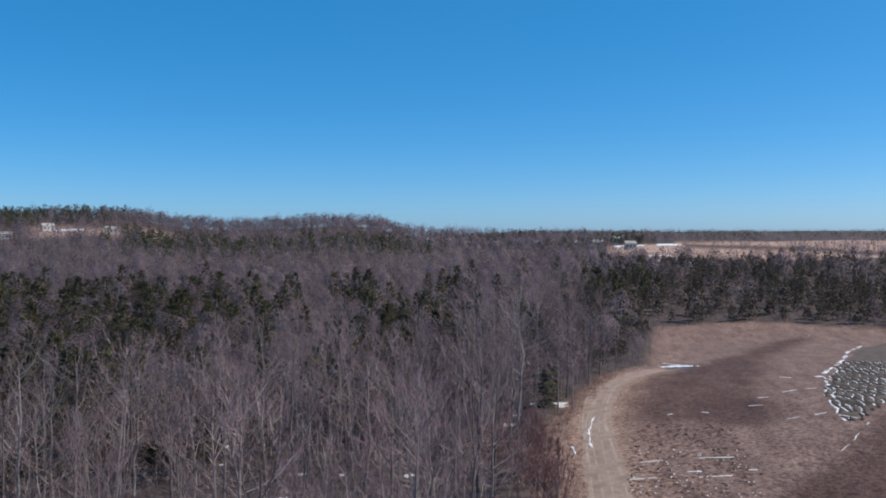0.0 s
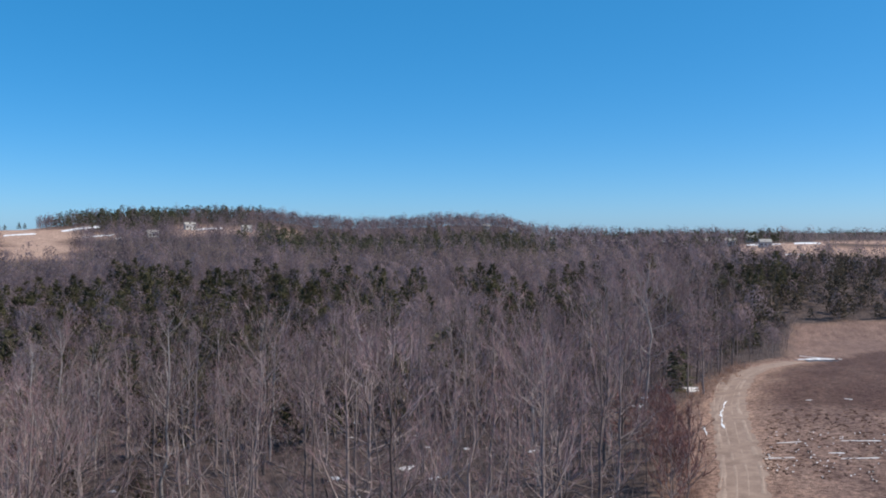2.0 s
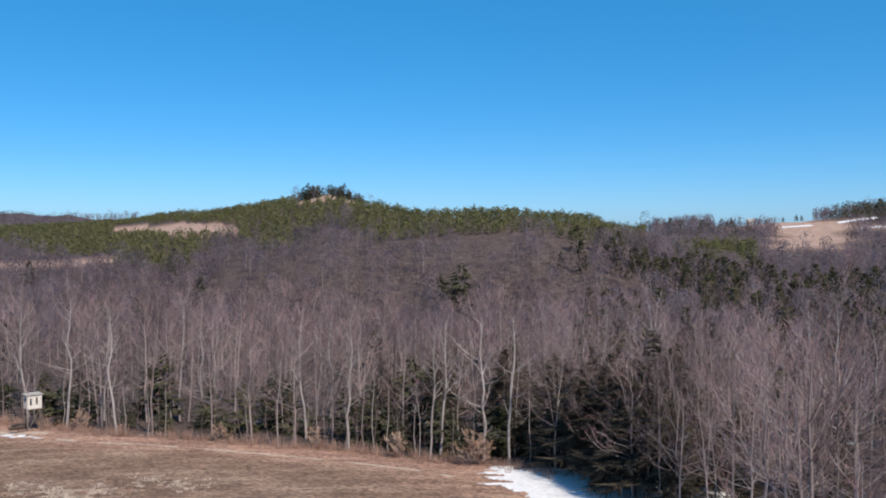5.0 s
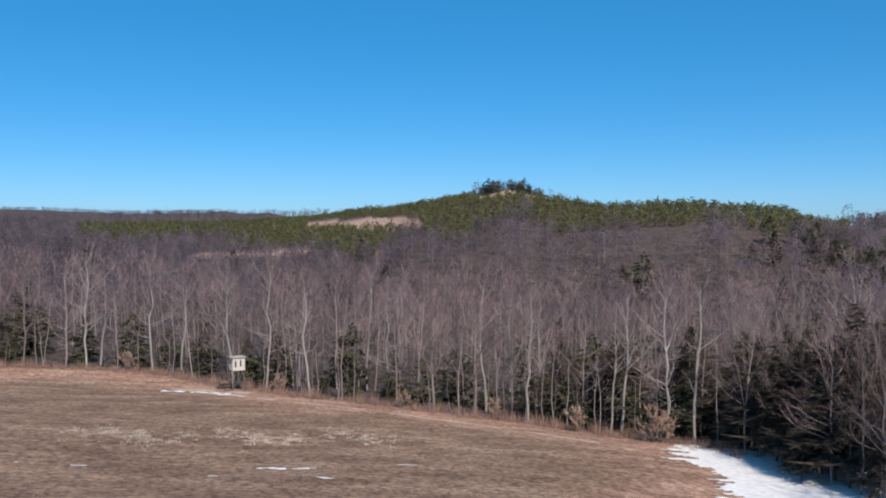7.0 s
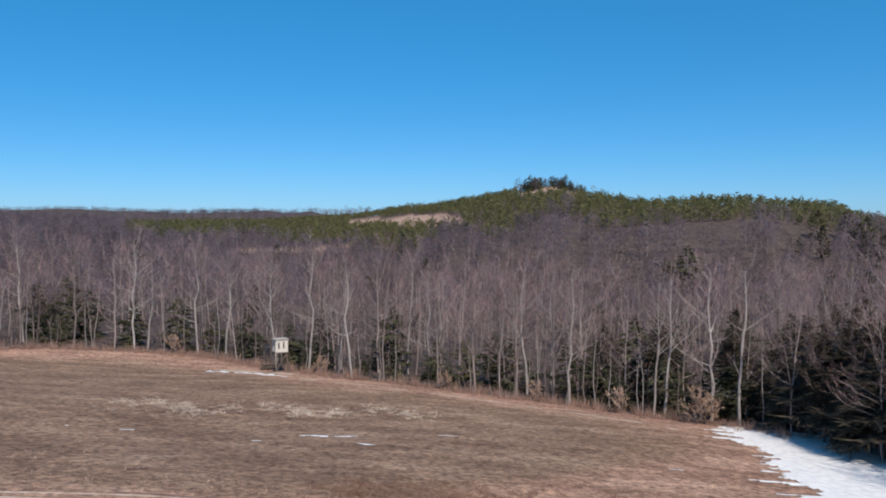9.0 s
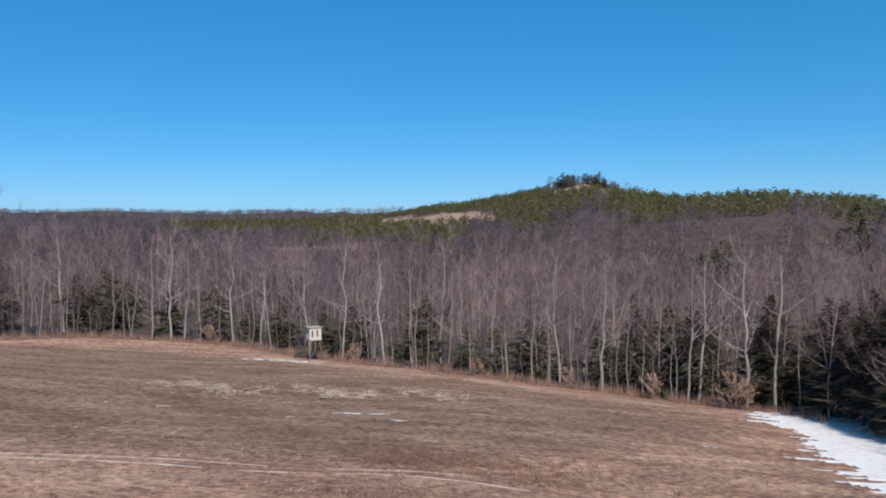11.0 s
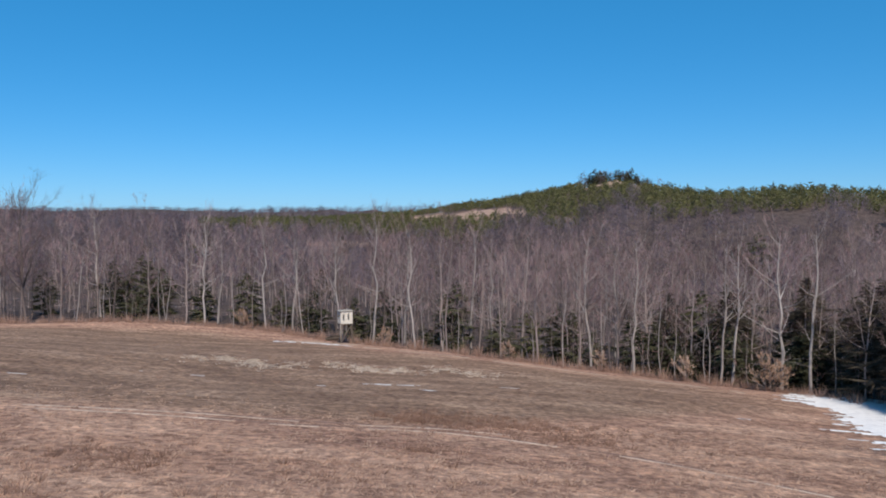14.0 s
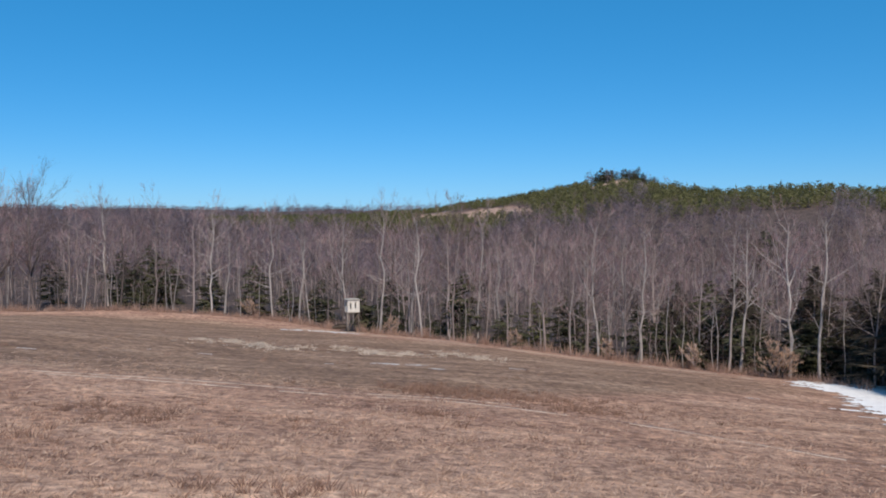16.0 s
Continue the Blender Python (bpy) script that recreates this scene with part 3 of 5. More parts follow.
stand("edge_poles", pole_kinds, p[:, 0], p[:, 1], rng.uniform(0.7, 1.15, len(p)), [PALE_BARK, TWIG], "thin pale young trees crowded along the wood edge", "young trees", rng)
tx, ty = scatter(3.4, 95, 310, -110, -66, 0.5, rng)
ok = in_wood(tx, ty, 0.2) & (edge_distance(FIELD_A, tx, ty) < 15)
stand("field_edge_thicket", sap_kinds, tx[ok], ty[ok], rng.uniform(0.35, 0.8, ok.sum()), [BARK, HAZY_TWIG], "dense leafless thicket along the far field edge", "undergrowth", rng)

def far_pine(rng, height, radius, count, width, blunt=0.55, reach_out=0.42):
    """A small far pine: a stem and a dome of broad needle blades."""
    trunk = tube([[0, 0, -0.3], [0, 0, height * 0.8]], [height * 0.012, 0.02], 3)
    f = rng.random(count)
    a, reach = rng.uniform(0, 6.283, count), radius * (1 - f) ** blunt * rng.uniform(0.5, 1.0, count)
    p = np.c_[np.cos(a) * reach, np.sin(a) * reach, height * (0.12 + 0.80 * f)]
    d = np.c_[np.cos(a), np.sin(a), 0.5 + 0 * a] * radius * reach_out + rng.normal(0, 0.48 * reach_out * radius, (count, 3))
    n = np.c_[np.cos(a), np.sin(a), 0.7 + 0 * a] + rng.normal(0, 0.3, (count, 3))
    return trunk, slivers(p - d * 0.5, p + d, width, rng, n)


# dark woods along the farthest rises
edge_kinds = [merged(*far_tree(rng, h, r, 16, 2.6, 0.0)) for h, r in ((12, 7.0), (10, 8.0))]
ux, uy = [], []
for r_, depth_, az0, az1, share in ((960, 40, -108, -84, 0.55), (1300, 60, -108, -82, 0.5), (1900, 90, -108, -80, 0.7), (2900, 160, -108, -78, 0.95), (4100, 250, -108, -78, 1.0)):
    n = int((az1 - az0) * r_ * 0.0175 / 9 * 2)
    a, q = np.radians(rng.uniform(az0, az1, n)), r_ + rng.uniform(-depth_, depth_, n)
    k = np.sin(a * r_ / 60 + r_) + 0.5 * np.sin(a * r_ / 23) < -1.5 + 3 * share
    ux.append((-np.sin(a) * q)[k])
    uy.append((np.cos(a) * q)[k])
ux, uy = np.concatenate(ux), np.concatenate(uy)
stand("horizon_woods", edge_kinds, ux, uy, rng.uniform(0.7, 1.2, len(ux)), [BARK, NEEDLE], "low dark woods along the horizon", "woods", rng)


# an even line of bare woods along the north-western skyline
a, q = np.radians(rng.uniform(-4, 33, 1400)), 1400 + rng.uniform(-70, 70, 1400)
stand("skyline_woods", [merged(*far_tree(rng, h, r, 18, 2.6, -0.3)) for h, r in ((9, 6.0), (7.5, 7.0))], -np.sin(a) * q, np.cos(a) * q, rng.uniform(0.45, 0.75, 1400), [BARK, HAZY_TWIG],
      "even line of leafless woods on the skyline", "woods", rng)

# woods across the valley
mid2 = [merged(*far_tree(rng, h, r, 430, 0.21, 0.3, 0.052)) for h, r in ((14, 4.3), (12, 4.2), (15.5, 4.6), (13, 3.6), (11, 4.4))]
mid3 = [merged(*far_tree(rng, h, r, 180, 0.36, 0.12, 0.070)) for h, r in ((14, 4.3), (12, 4.2), (15.5, 4.6), (13, 3.6), (11, 4.4))]
far3 = [merged(*far_tree(rng, h, r, 84, 0.62, -0.05, 0.08)) for h, r in ((14, 4.8), (12, 4.6), (15, 5.2))]


def pine_land(x, y):
    r, az = np.hypot(x, y), bearing(x, y)
    return ~sector(x, y, -15, -9.8, 506, 600) & (az > -33.3) & (az < 16) & (r > 385 - 55 * smooth(-13, -20, az) + 70 * smooth(-28, -33, az) + 190 * smooth(1, 8, az) + 25 * np.sin(az * 0.9)) & (r < 790)


def near_side(x, y, past=30):
    """True up to a little beyond the crest of the ridges."""
    return np.hypot(x, y) < np.interp(bearing(x, y), RIDGE_AZ, RIDGE_R) + past


def patchy(x, y, s):
    """Uneven blotches over the land, about -1.5 to 1.5."""
    return (np.sin(x * s + 1.7 * np.sin(y * s * 0.8)) * np.cos(y * s * 1.1 + 1.3 * np.sin(x * s * 0.7))
            + 0.6 * np.sin(x * s * 2.3 + y * s * 1.1) * np.cos(y * s * 2.7 - x * s * 0.9))


def dark_share(x, y):
    """How much of the far wood is conifer, from 0 to 1."""
    r, az = np.hypot(x, y), bearing(x, y)

    def blob(a, b, near, far, soft=2.0):
        return smooth(a - soft, a + soft, az) * smooth(b + soft, b - soft, az) * smooth(near - 40, near + 40, r) * smooth(far + 40, far - 40, r)
    share = 0.9 * blob(-52.5, -45, 770, 960, 0.8) + 0.7 * blob(-57.5, -53, 770, 960, 0.8) + 0.75 * blob(-76, -57, 560, 720) + 0.32 * blob(-92, -74, 620, 900) + 0.35 * blob(-40, -34, 700, 900) + 1.2 * blob(-40, -35.5, 455, 575, 0.5)
    share = np.maximum(share, 0.8 * blob(-125, -88.5, 140, 520, 4.0))
    return np.clip(share + 0.25 * patchy(x, y, 0.02) * (share > 0.05), 0, 1)


for name, kinds, step, r0, r1 in (("valley_hardwoods", mid2, 7.8, 70, 240), ("slope_hardwoods", mid3, 7.9, 240, 430), ("far_hardwoods", far3, 11.5, 430, 920)):
    fx, fy = scatter(step, r0, r1, -108, 33, 0.5, rng)
    if r0 == 430:                                            # closer together along the crests
        ax_, ay_ = scatter(8.5, 760, 900, -80, -32, 0.6, rng)
        fx, fy = np.r_[fx, ax_], np.r_[fy, ay_]
    fr, fa = np.hypot(fx, fy), smooth(-30, -42, bearing(fx, fy))
    ok = in_wood(fx, fy) & (fr > 175 * (1 - fa) + fa * 104) & ~open_far(fx, fy) & ~pine_land(fx, fy) & near_side(fx, fy, 60) & (rng.random(len(fx)) > 0.85 * dark_share(fx, fy))
    fx, fy = fx[ok], fy[ok]
    stand(name, kinds, fx, fy, rng.uniform(0.55, 1.08, len(fx)) * np.where(bearing(fx, fy) > -30, 0.82, 1.0) * (1 - 0.2 * smooth(-30, -42, bearing(fx, fy)) * smooth(430, 300, np.hypot(fx, fy))), [BARK, HAZY_TWIG], "leafless grey-brown woods across the valley", "woods", rng)

pine_kinds = [merged(*far_pine(rng, h, w, 32, 0.56, 0.45, 0.34)) for h, w in ((4.8, 2.3), (5.5, 2.4), (4.2, 2.2))]
px, py = scatter(4.7, 360, 790, -33.5, 16, 0.5, rng)
ok = ~open_far(px, py) & pine_land(px, py) & near_side(px, py)
px, py = px[ok], py[ok]
stand("pine_plantation", pine_kinds, px, py, rng.uniform(0.65, 1.2, len(px)), [BARK, PINE],
      "olive-green young pine plantation covering the hillside", "woods", rng)

con_kinds = [merged(*far_pine(rng, h, w, 140, 0.55, 0.5, 0.24)) for h, w in ((11, 2.7), (9.5, 2.9), (12.5, 2.7), (8.5, 2.8))]
cx, cy = scatter(5.4, 90, 400, -92, 20, 1.5, rng)
az, r = bearing(cx, cy), np.hypot(cx, cy)
share = 1.7 * smooth(-26, -36, az) * smooth(98, 135, r) * smooth(400, 330, r) * (1 - 0.7 * smooth(-76, -86, az)) + 0.02 * smooth(150, 200, r)
ok = in_wood(cx, cy, 6) & (rng.random(len(cx)) < share * np.clip(0.24 + 0.95 * patchy(cx, cy, 0.042), 0.06, 1.0))
hx, hy = scatter(7.0, 500, 940, -96, -32, 1.2, rng)
hk = (rng.random(len(hx)) < dark_share(hx, hy)) & ~open_far(hx, hy) & ~sector(hx, hy, -40.5, -35, 440, 590)
# conifers added in the shade colour to darken the wood beyond the second field
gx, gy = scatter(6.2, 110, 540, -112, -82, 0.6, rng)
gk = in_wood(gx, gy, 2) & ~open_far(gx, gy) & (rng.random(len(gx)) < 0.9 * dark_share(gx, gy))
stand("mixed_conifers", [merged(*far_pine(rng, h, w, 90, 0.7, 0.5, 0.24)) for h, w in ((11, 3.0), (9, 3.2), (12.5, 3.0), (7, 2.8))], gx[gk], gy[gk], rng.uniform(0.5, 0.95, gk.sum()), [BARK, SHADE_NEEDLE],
      "shade-coloured conifers added to darken the wood behind the second field", "woods", rng)
mx_, my_ = scatter(5.6, 455, 575, -40.3, -35.2, 0.6, rng)        # a patch of young olive pines in the valley
stand("young_pines", pine_kinds, mx_, my_, rng.uniform(0.9, 1.5, len(mx_)), [BARK, PINE], "patch of olive-green young pines in the valley", "woods", rng)
tall = rng.uniform(0.6, 1.3, ok.sum())
cx, cy, hx, hy = cx[ok], cy[ok], hx[hk], hy[hk]
hill_kinds = [merged(*far_pine(np.random.default_rng(60 + i), h, w, 76, 0.78, 0.5, 0.24)) for i, (h, w) in enumerate(((11, 2.7), (9.5, 2.9), (12.5, 2.7), (8.5, 2.8)))]
stand("hill_conifers", hill_kinds, hx, hy, rng.uniform(0.6, 1.3, len(hx)) * (1 - 0.18 * smooth(-58, -63, bearing(hx, hy))), [BARK, NEEDLE], "dark conifers on the far hills", "woods", rng)
stand("scattered_conifers", con_kinds, cx, cy, tall, [BARK, VALLEY_NEEDLE],
      "dark green conifers mixed through the leafless woods", "woods", rng)

# conifers at the edge of the wood: x, y, height, and whether light green
hemlocks = Grove()
for h, w, mat, label in ((10, 4.0, NEEDLE, "dark green hemlock among leafless trees"), (10, 5.0, NEEDLE, "dark bushy hemlock at the field edge"),
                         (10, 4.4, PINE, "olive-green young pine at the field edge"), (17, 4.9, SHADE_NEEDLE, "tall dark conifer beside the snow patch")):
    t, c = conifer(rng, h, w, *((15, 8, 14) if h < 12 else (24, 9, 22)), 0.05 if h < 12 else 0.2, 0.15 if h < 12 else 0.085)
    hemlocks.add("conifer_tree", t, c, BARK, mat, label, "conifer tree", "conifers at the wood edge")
for k, px_, depth, h in ((0, 265, 137, 10), (1, 215, 139, 9), (0, 300, 140, 8), (0, 450, 130, 8.5), (0, 820, 117, 9.5), (1, 800, 119, 7), (2, 950, 107, 6.5),
                         (1, 1028, 107, 6), (0, 1000, 111, 7.5), (0, 1255, 105, 11), (0, 1320, 103, 10), (1, 1285, 107, 8), (1, 1420, 94, 8),
                         (0, 1445, 97, 9.5), (0, 1190, 108, 8), (1, 640, 122, 6), (0, 690, 124, 8), (0, 90, 139, 8), (1, 1500, 96, 7), (0, 1530, 100, 10)):
    depth += 6
    hemlocks.plant(k, depth * (px_ - 784) / 1484.0, depth, h / 10, rng.uniform(0, 360))
for x, y, h in ((47.5, 71, 15.5), (48.8, 69.6, 14), (46.4, 72.4, 12.5), (50.2, 71.5, 13.5), (43.6, 64.5, 10), (44.6, 68, 12.5), (43.2, 61, 6.5), (45.6, 65, 10), (43.9, 71, 12), (51, 73, 13), (45.4, 72.5, 11), (44.2, 62.5, 7), (47.5, 57.5, 6), (52.5, 65, 8.5), (49, 62, 7), (55, 58, 8.5), (52, 52, 7), (57, 50, 8), (60, 60, 9)):
    hemlocks.plant(3, x, y, h / 17, rng.uniform(0, 360))
for x, y, h in ((36, 103, 12), (43, 97, 12.5), (47, 91, 12), (49, 85, 13), (30, 107, 10.5), (50, 79, 12), (45, 101, 12), (42.8, 76.5, 10.5), (44.2, 79, 12), (44, 74, 12), (45.8, 76.5, 13), (43.4, 68, 11), (44.5, 83, 12)):
    hemlocks.plant(3, x, y, h / 17, rng.uniform(0, 360))
for x, y, h in ((212, 3, 8), (222, 1, 7.5), (203, 5, 7), (118, 11, 6), (93, 242, 16), (88, 246, 12), (55, 150, 11), (64, 140, 9), (75, 170, 12), (48, 175, 10)):
    hemlocks.plant(0, x, y, h / 10, rng.uniform(0, 360))

p = np.array(FIELD_A[1:12])
f = rng.uniform(0, len(p) - 1.01, 34)
i = f.astype(int)
ex, ey = (p[i] + (p[i + 1] - p[i]) * (f - i)[:, None]).T
for x, y in zip(ex + rng.uniform(-1, 2, 34), ey + rng.uniform(3.0, 15, 34)):
    hemlocks.plant(int(rng.integers(0, 2)), x, y, rng.uniform(0.3, 0.75), rng.uniform(0, 360))

# conifers on the bare knoll
for az, r, h in ((-10.1, 556, 7), (-10.4, 562, 9), (-10.7, 558, 11), (-11.0, 564, 9), (-11.3, 558, 8), (-11.7, 562, 6), (-12.1, 566, 7), (-12.5, 558, 7), (-12.8, 562, 8),
                 (-13.1, 558, 11), (-13.4, 562, 9), (-13.8, 560, 7), (-14.3, 556, 5), (-14.7, 558, 5), (-38.7, 850, 8), (-38.5, 846, 6), (-40.2, 850, 6), (-40.4, 852, 5), (-37.6, 850, 6), (-41.8, 846, 5), (-42.6, 850, 6), (-42.9, 848, 5)):
    a = math.radians(az)
    hemlocks.plant(0, -math.sin(a) * r, math.cos(a) * r, h / 10, rng.uniform(0, 360))


for az, r, h in zip(rng.uniform(-14.6, -10.0, 26), rng.uniform(553, 574, 26), rng.uniform(4, 8.5, 26)):
    a = math.radians(az)
    hemlocks.plant(1, -math.sin(a) * r, math.cos(a) * r, h / 10, rng.uniform(0, 360))


# ---- undergrowth along the edge of the wood ----
def clump(rng, count, height, spread, width, flare=0.5):
    """Stems fanning up from one root."""
    a, r = rng.uniform(0, 6.283, count), rng.random(count) ** 0.6 * spread
    root = np.c_[np.cos(a) * r * 0.5, np.sin(a) * r * 0.5, np.full(count, -0.05)]
    tip = np.c_[np.cos(a) * r * (1 + flare), np.sin(a) * r * (1 + flare), height * rng.uniform(0.5, 1.0, count)]
    v, t = slivers(root, tip, width, rng)
    return v, t, np.zeros(len(t), int)


def along(poly, step, rng):
    """Points along a line, and how far each lies from its start."""
    out = []
    for (ax, ay), (bx, by) in zip(poly, poly[1:]):
        n = max(int(math.hypot(bx - ax, by - ay) / step), 1)
        for f in (np.arange(n) + rng.random(n)) / n:
            out.append((ax + (bx - ax) * f, ay + (by - ay) * f))
    return np.array(out)


wood_edge = FIELD_A[1:25]
p = along(wood_edge, 0.20, rng)
p = p + rng.normal(0, 1.2, p.shape)
keep = ~((p[:, 0] > 26) & (p[:, 0] < 50) & (p[:, 1] > 38) & (p[:, 1] < 78))
p = p[keep & ((p[:, 0] < 55) | (rng.random(len(p)) < 0.4))]
stand("edge_brush", [clump(rng, 16, h, 0.6, 0.05) for h in (0.8, 1.5, 0.6)], p[:, 0], p[:, 1], rng.uniform(0.6, 1.3, len(p)), [BRUSH],
      "rusty dry brush and bramble along the wood edge", "undergrowth", rng)

# reddish bare shrubs where the wood meets the dirt track
shrubs = Grove()
for h in (5.0, 3.6):
    t, br, c = bare_tree(rng, h, 0.36, 18, 6, 10, 0.035, 0.06, rad=0.007, rise0=42)
    shrubs.add("bare_shrub", t, c, BARK, SHRUB, "reddish leafless shrub beside the dirt track", "shrub", "shrubs by the track", br)
for k, x, y, s in ((0, 68.5, 6.2, 1.45), (1, 70.6, 7.4, 1.6), (0, 66.2, 7.3, 1.25), (1, 73, 7.2, 1.3), (0, 75.5, 8.4, 1.2), (0, 84, 9.5, 1.15), (1, 86.5, 8.6, 1.0), (0, 89, 10.5, 1.0), (0, 81, 10.5, 1.2), (1, 92, 10.0, 1.0), (0, 78, 9.2, 1.1), (1, 95.5, 11.5, 1.1), (0, 86, 12.5, 1.25), (1, 74, 8.8, 1.0), (0, 79, 13, 1.3)):
    shrubs.plant(k, x, y, s, rng.uniform(0, 360))

# pale-leaved beech saplings
beeches = Grove()
for h in (4.6, 3.0):
    t, br, c = bare_tree(rng, h, 0.52, 20, 6, 9, 0.13, 0.08, rad=0.008, rise0=24)
    beeches.add("beech_sapling", t, c, BARK, BEECH_LEAF, "young beech still holding pale tan leaves", "sapling", "beech saplings", br)
for k, x, y, s in ((0, 34.2, 86.4, 0.62), (1, 35.4, 87, 0.75), (1, 28, 93, 0.7), (1, 9, 104.5, 0.55), (1, -7, 113, 0.6), (1, -30, 131.5, 0.7), (1, 20, 101, 0.6)):
    beeches.plant(k, x, y, s, rng.uniform(0, 360))

# ---- grass ----
def fine_spots(x, y):
    return np.sin(x * 1.9 + 1.5 * np.sin(y)) * np.cos(y * 1.3 + 1.1 * np.sin(x * 0.7)) + 0.5 * np.sin(x * 0.5 + y * 0.3)


gx_, gy_ = scatter(0.25, 12, 62, -36, 36, 0.5, rng)
lush = 0.5 + 0.35 * patchy(gx_, gy_, 0.5) + 0.2 * patchy(gx_, gy_, 1.7)
ok = inside(FIELD_A, gx_, gy_) & (gy_ < 43 + 0.6 * np.abs(gx_)) & (rng.random(len(gx_)) < np.clip(1.35 - np.hypot(gx_, gy_) / 48, 0.12, 1) * np.clip(lush, 0.15, 1))
stand("dry_grass", [clump(rng, 9, h, 0.20, 0.042, 0.7) for h in (0.06, 0.085, 0.12)], gx_[ok], gy_[ok], rng.uniform(0.5, 1.25, ok.sum()), [STRAW],
      "dry flattened straw-coloured grass tufts of the field", "grass", rng)
gx_, gy_ = scatter(0.42, 12, 44, -36, 36, 0.5, rng)
ok = inside(FIELD_A, gx_, gy_) & (rng.random(len(gx_)) < np.clip(1.5 - np.hypot(gx_, gy_) / 32, 0.1, 1) * np.clip(0.45 + 0.5 * patchy(gx_, gy_, 0.9), 0.1, 1))
stand("matted_grass", [clump(rng, 12, h, 0.30, 0.045, 0.5) for h in (0.06, 0.09, 0.13)], gx_[ok], gy_[ok], rng.uniform(0.6, 1.35, ok.sum()), [STRAW],
      "pale matted tussocks of last year's grass", "grass", rng)
n = 2300
f = rng.random(n)
tx, ty = -23 + 28 * f + rng.normal(0, 1.0, n), 76.5 + 3.5 * f + 1.5 * np.sin(f * 17) + rng.normal(0, 1.7, n)
ok = fine_spots(tx, ty) + rng.normal(0, 0.6, n) > 0.55
tx, ty, n = tx[ok], ty[ok], ok.sum()
stand("straw_clumps", [clump(rng, 8, h, 0.22, 0.08, 0.9) for h in (0.14, 0.22)], tx, ty, rng.uniform(0.5, 1.35, n), [PALE_STRAW],
      "pale straw clumps in a band across the field", "grass", rng)
n = 150
tx, ty = rng.uniform(-32, 30, n), rng.uniform(24, 95, n)
for wx_, wy_, sx_, sy_, m in ((4, 46.5, 3.5, 1.6, 320), (-0.8, 46, 1.3, 1.2, 130), (7.5, 42.6, 1.5, 0.8, 60), (-0.6, 36.2, 0.8, 0.5, 20), (-12, 30.5, 1.4, 1.2, 60), (-4, 20.2, 1.6, 0.6, 40), (-8, 16.0, 4.0, 1.0, 240), (-2, 15.2, 2.5, 0.8, 40), (-13, 24, 3, 1.5, 40), (10, 43, 4, 1.2, 60), (-5, 31, 5, 2, 40)):
    tx, ty = np.r_[tx, rng.normal(wx_, sx_, m)], np.r_[ty, rng.normal(wy_, sy_, m)]
ok = inside(FIELD_A, tx, ty)
stand("weed_clumps", [clump(rng, 14, h, 0.34, 0.04) for h in (0.24, 0.38)], tx[ok], ty[ok], rng.uniform(0.4, 1.1, ok.sum()), [WEED],
      "dark rusty weed clumps dotted over the field", "grass", rng)
sx_, sy_ = [], []
for k in range(10):                                          # broken rows of dark stubble on the second field
    q = np.arange(77, 104, 0.28)
    run = np.sin(q * 0.55 + 2.1 * k) + np.sin(q * 1.7 + 0.7 * k * k) + 0.6 * smooth(96, 80, q) * (k < 4)
    q = q[(run > -0.35) & (rng.random(len(q)) < 0.75)]
    sx_.append(q + rng.normal(0, 0.35, len(q)))
    sy_.append(0.2 - 1.15 * k - 0.03 * (q - 77) + rng.normal(0, 0.32, len(q)))
sx_, sy_ = np.concatenate(sx_), np.concatenate(sy_)
stand("stubble", [clump(rng, 14, 0.26, 0.30, 0.10)], sx_, sy_, rng.uniform(0.3, 0.8, len(sx_)), [WEED], "dark stubble in broken rows", "stubble", rng)


# ---- snow, tracks and plots laid on the ground ----
def snow_material():
    m, n, l, b = material("snow", 0.6)
    f = noise_node(n, l, 1.6, 5, position(n))
    l.new(ramp(n, l, f, [(0.3, (0.64, 0.635, 0.64)), (0.6, (0.88, 0.87, 0.86))]), b.inputs["Base Color"])
    bump = n.new("ShaderNodeBump")
    bump.inputs["Strength"].default_value, bump.inputs["Distance"].default_value = 0.5, 0.05
    l.new(f, bump.inputs["Height"])
    l.new(bump.outputs[0], b.inputs["Normal"])
    return m


def earth_material(name, dark, light, scale):
    m, n, l, b = material(name, 0.95)
    c = ramp(n, l, noise_node(n, l, scale, 6, position(n), 0.7), [(0.32, dark), (0.68, light)])
    l.new(c, b.inputs["Base Color"])
    return m


SNOW = snow_material()
PALE_EARTH = earth_material("pale_earth", (0.36, 0.26, 0.195), (0.60, 0.47, 0.37), 1.5)
TRACK_EARTH = earth_material("track_earth", (0.225, 0.158, 0.124), (0.37, 0.270, 0.212), 0.6)
RUT_EARTH = earth_material("rut_earth", (0.27, 0.196, 0.155), (0.43, 0.325, 0.26), 0.8)
PRESSED_GRASS = earth_material("pressed_grass", (0.36, 0.255, 0.195), (0.66, 0.52, 0.42), 1.3)
DARK_EARTH = earth_material("dark_earth", (0.035, 0.030, 0.027), (0.09, 0.07, 0.056), 0.8)
PLOT_EARTH = earth_material("plot_earth", (0.075, 0.056, 0.045), (0.16, 0.12, 0.095), 0.5)


def islands(cell):
    """The connected groups of cells, largest first."""
    left, groups = {(int(a), int(b)) for a, b in np.argwhere(cell)}, []
    while left:
        todo = [left.pop()]
        group = list(todo)
        while todo:
            a, b = todo.pop()
            for c in ((a + 1, b), (a - 1, b), (a, b + 1), (a, b - 1)):
                if c in left:
                    left.remove(c)
                    todo.append(c)
                    group.append(c)
        groups.append(group)
    return sorted(groups, key=len, reverse=True)


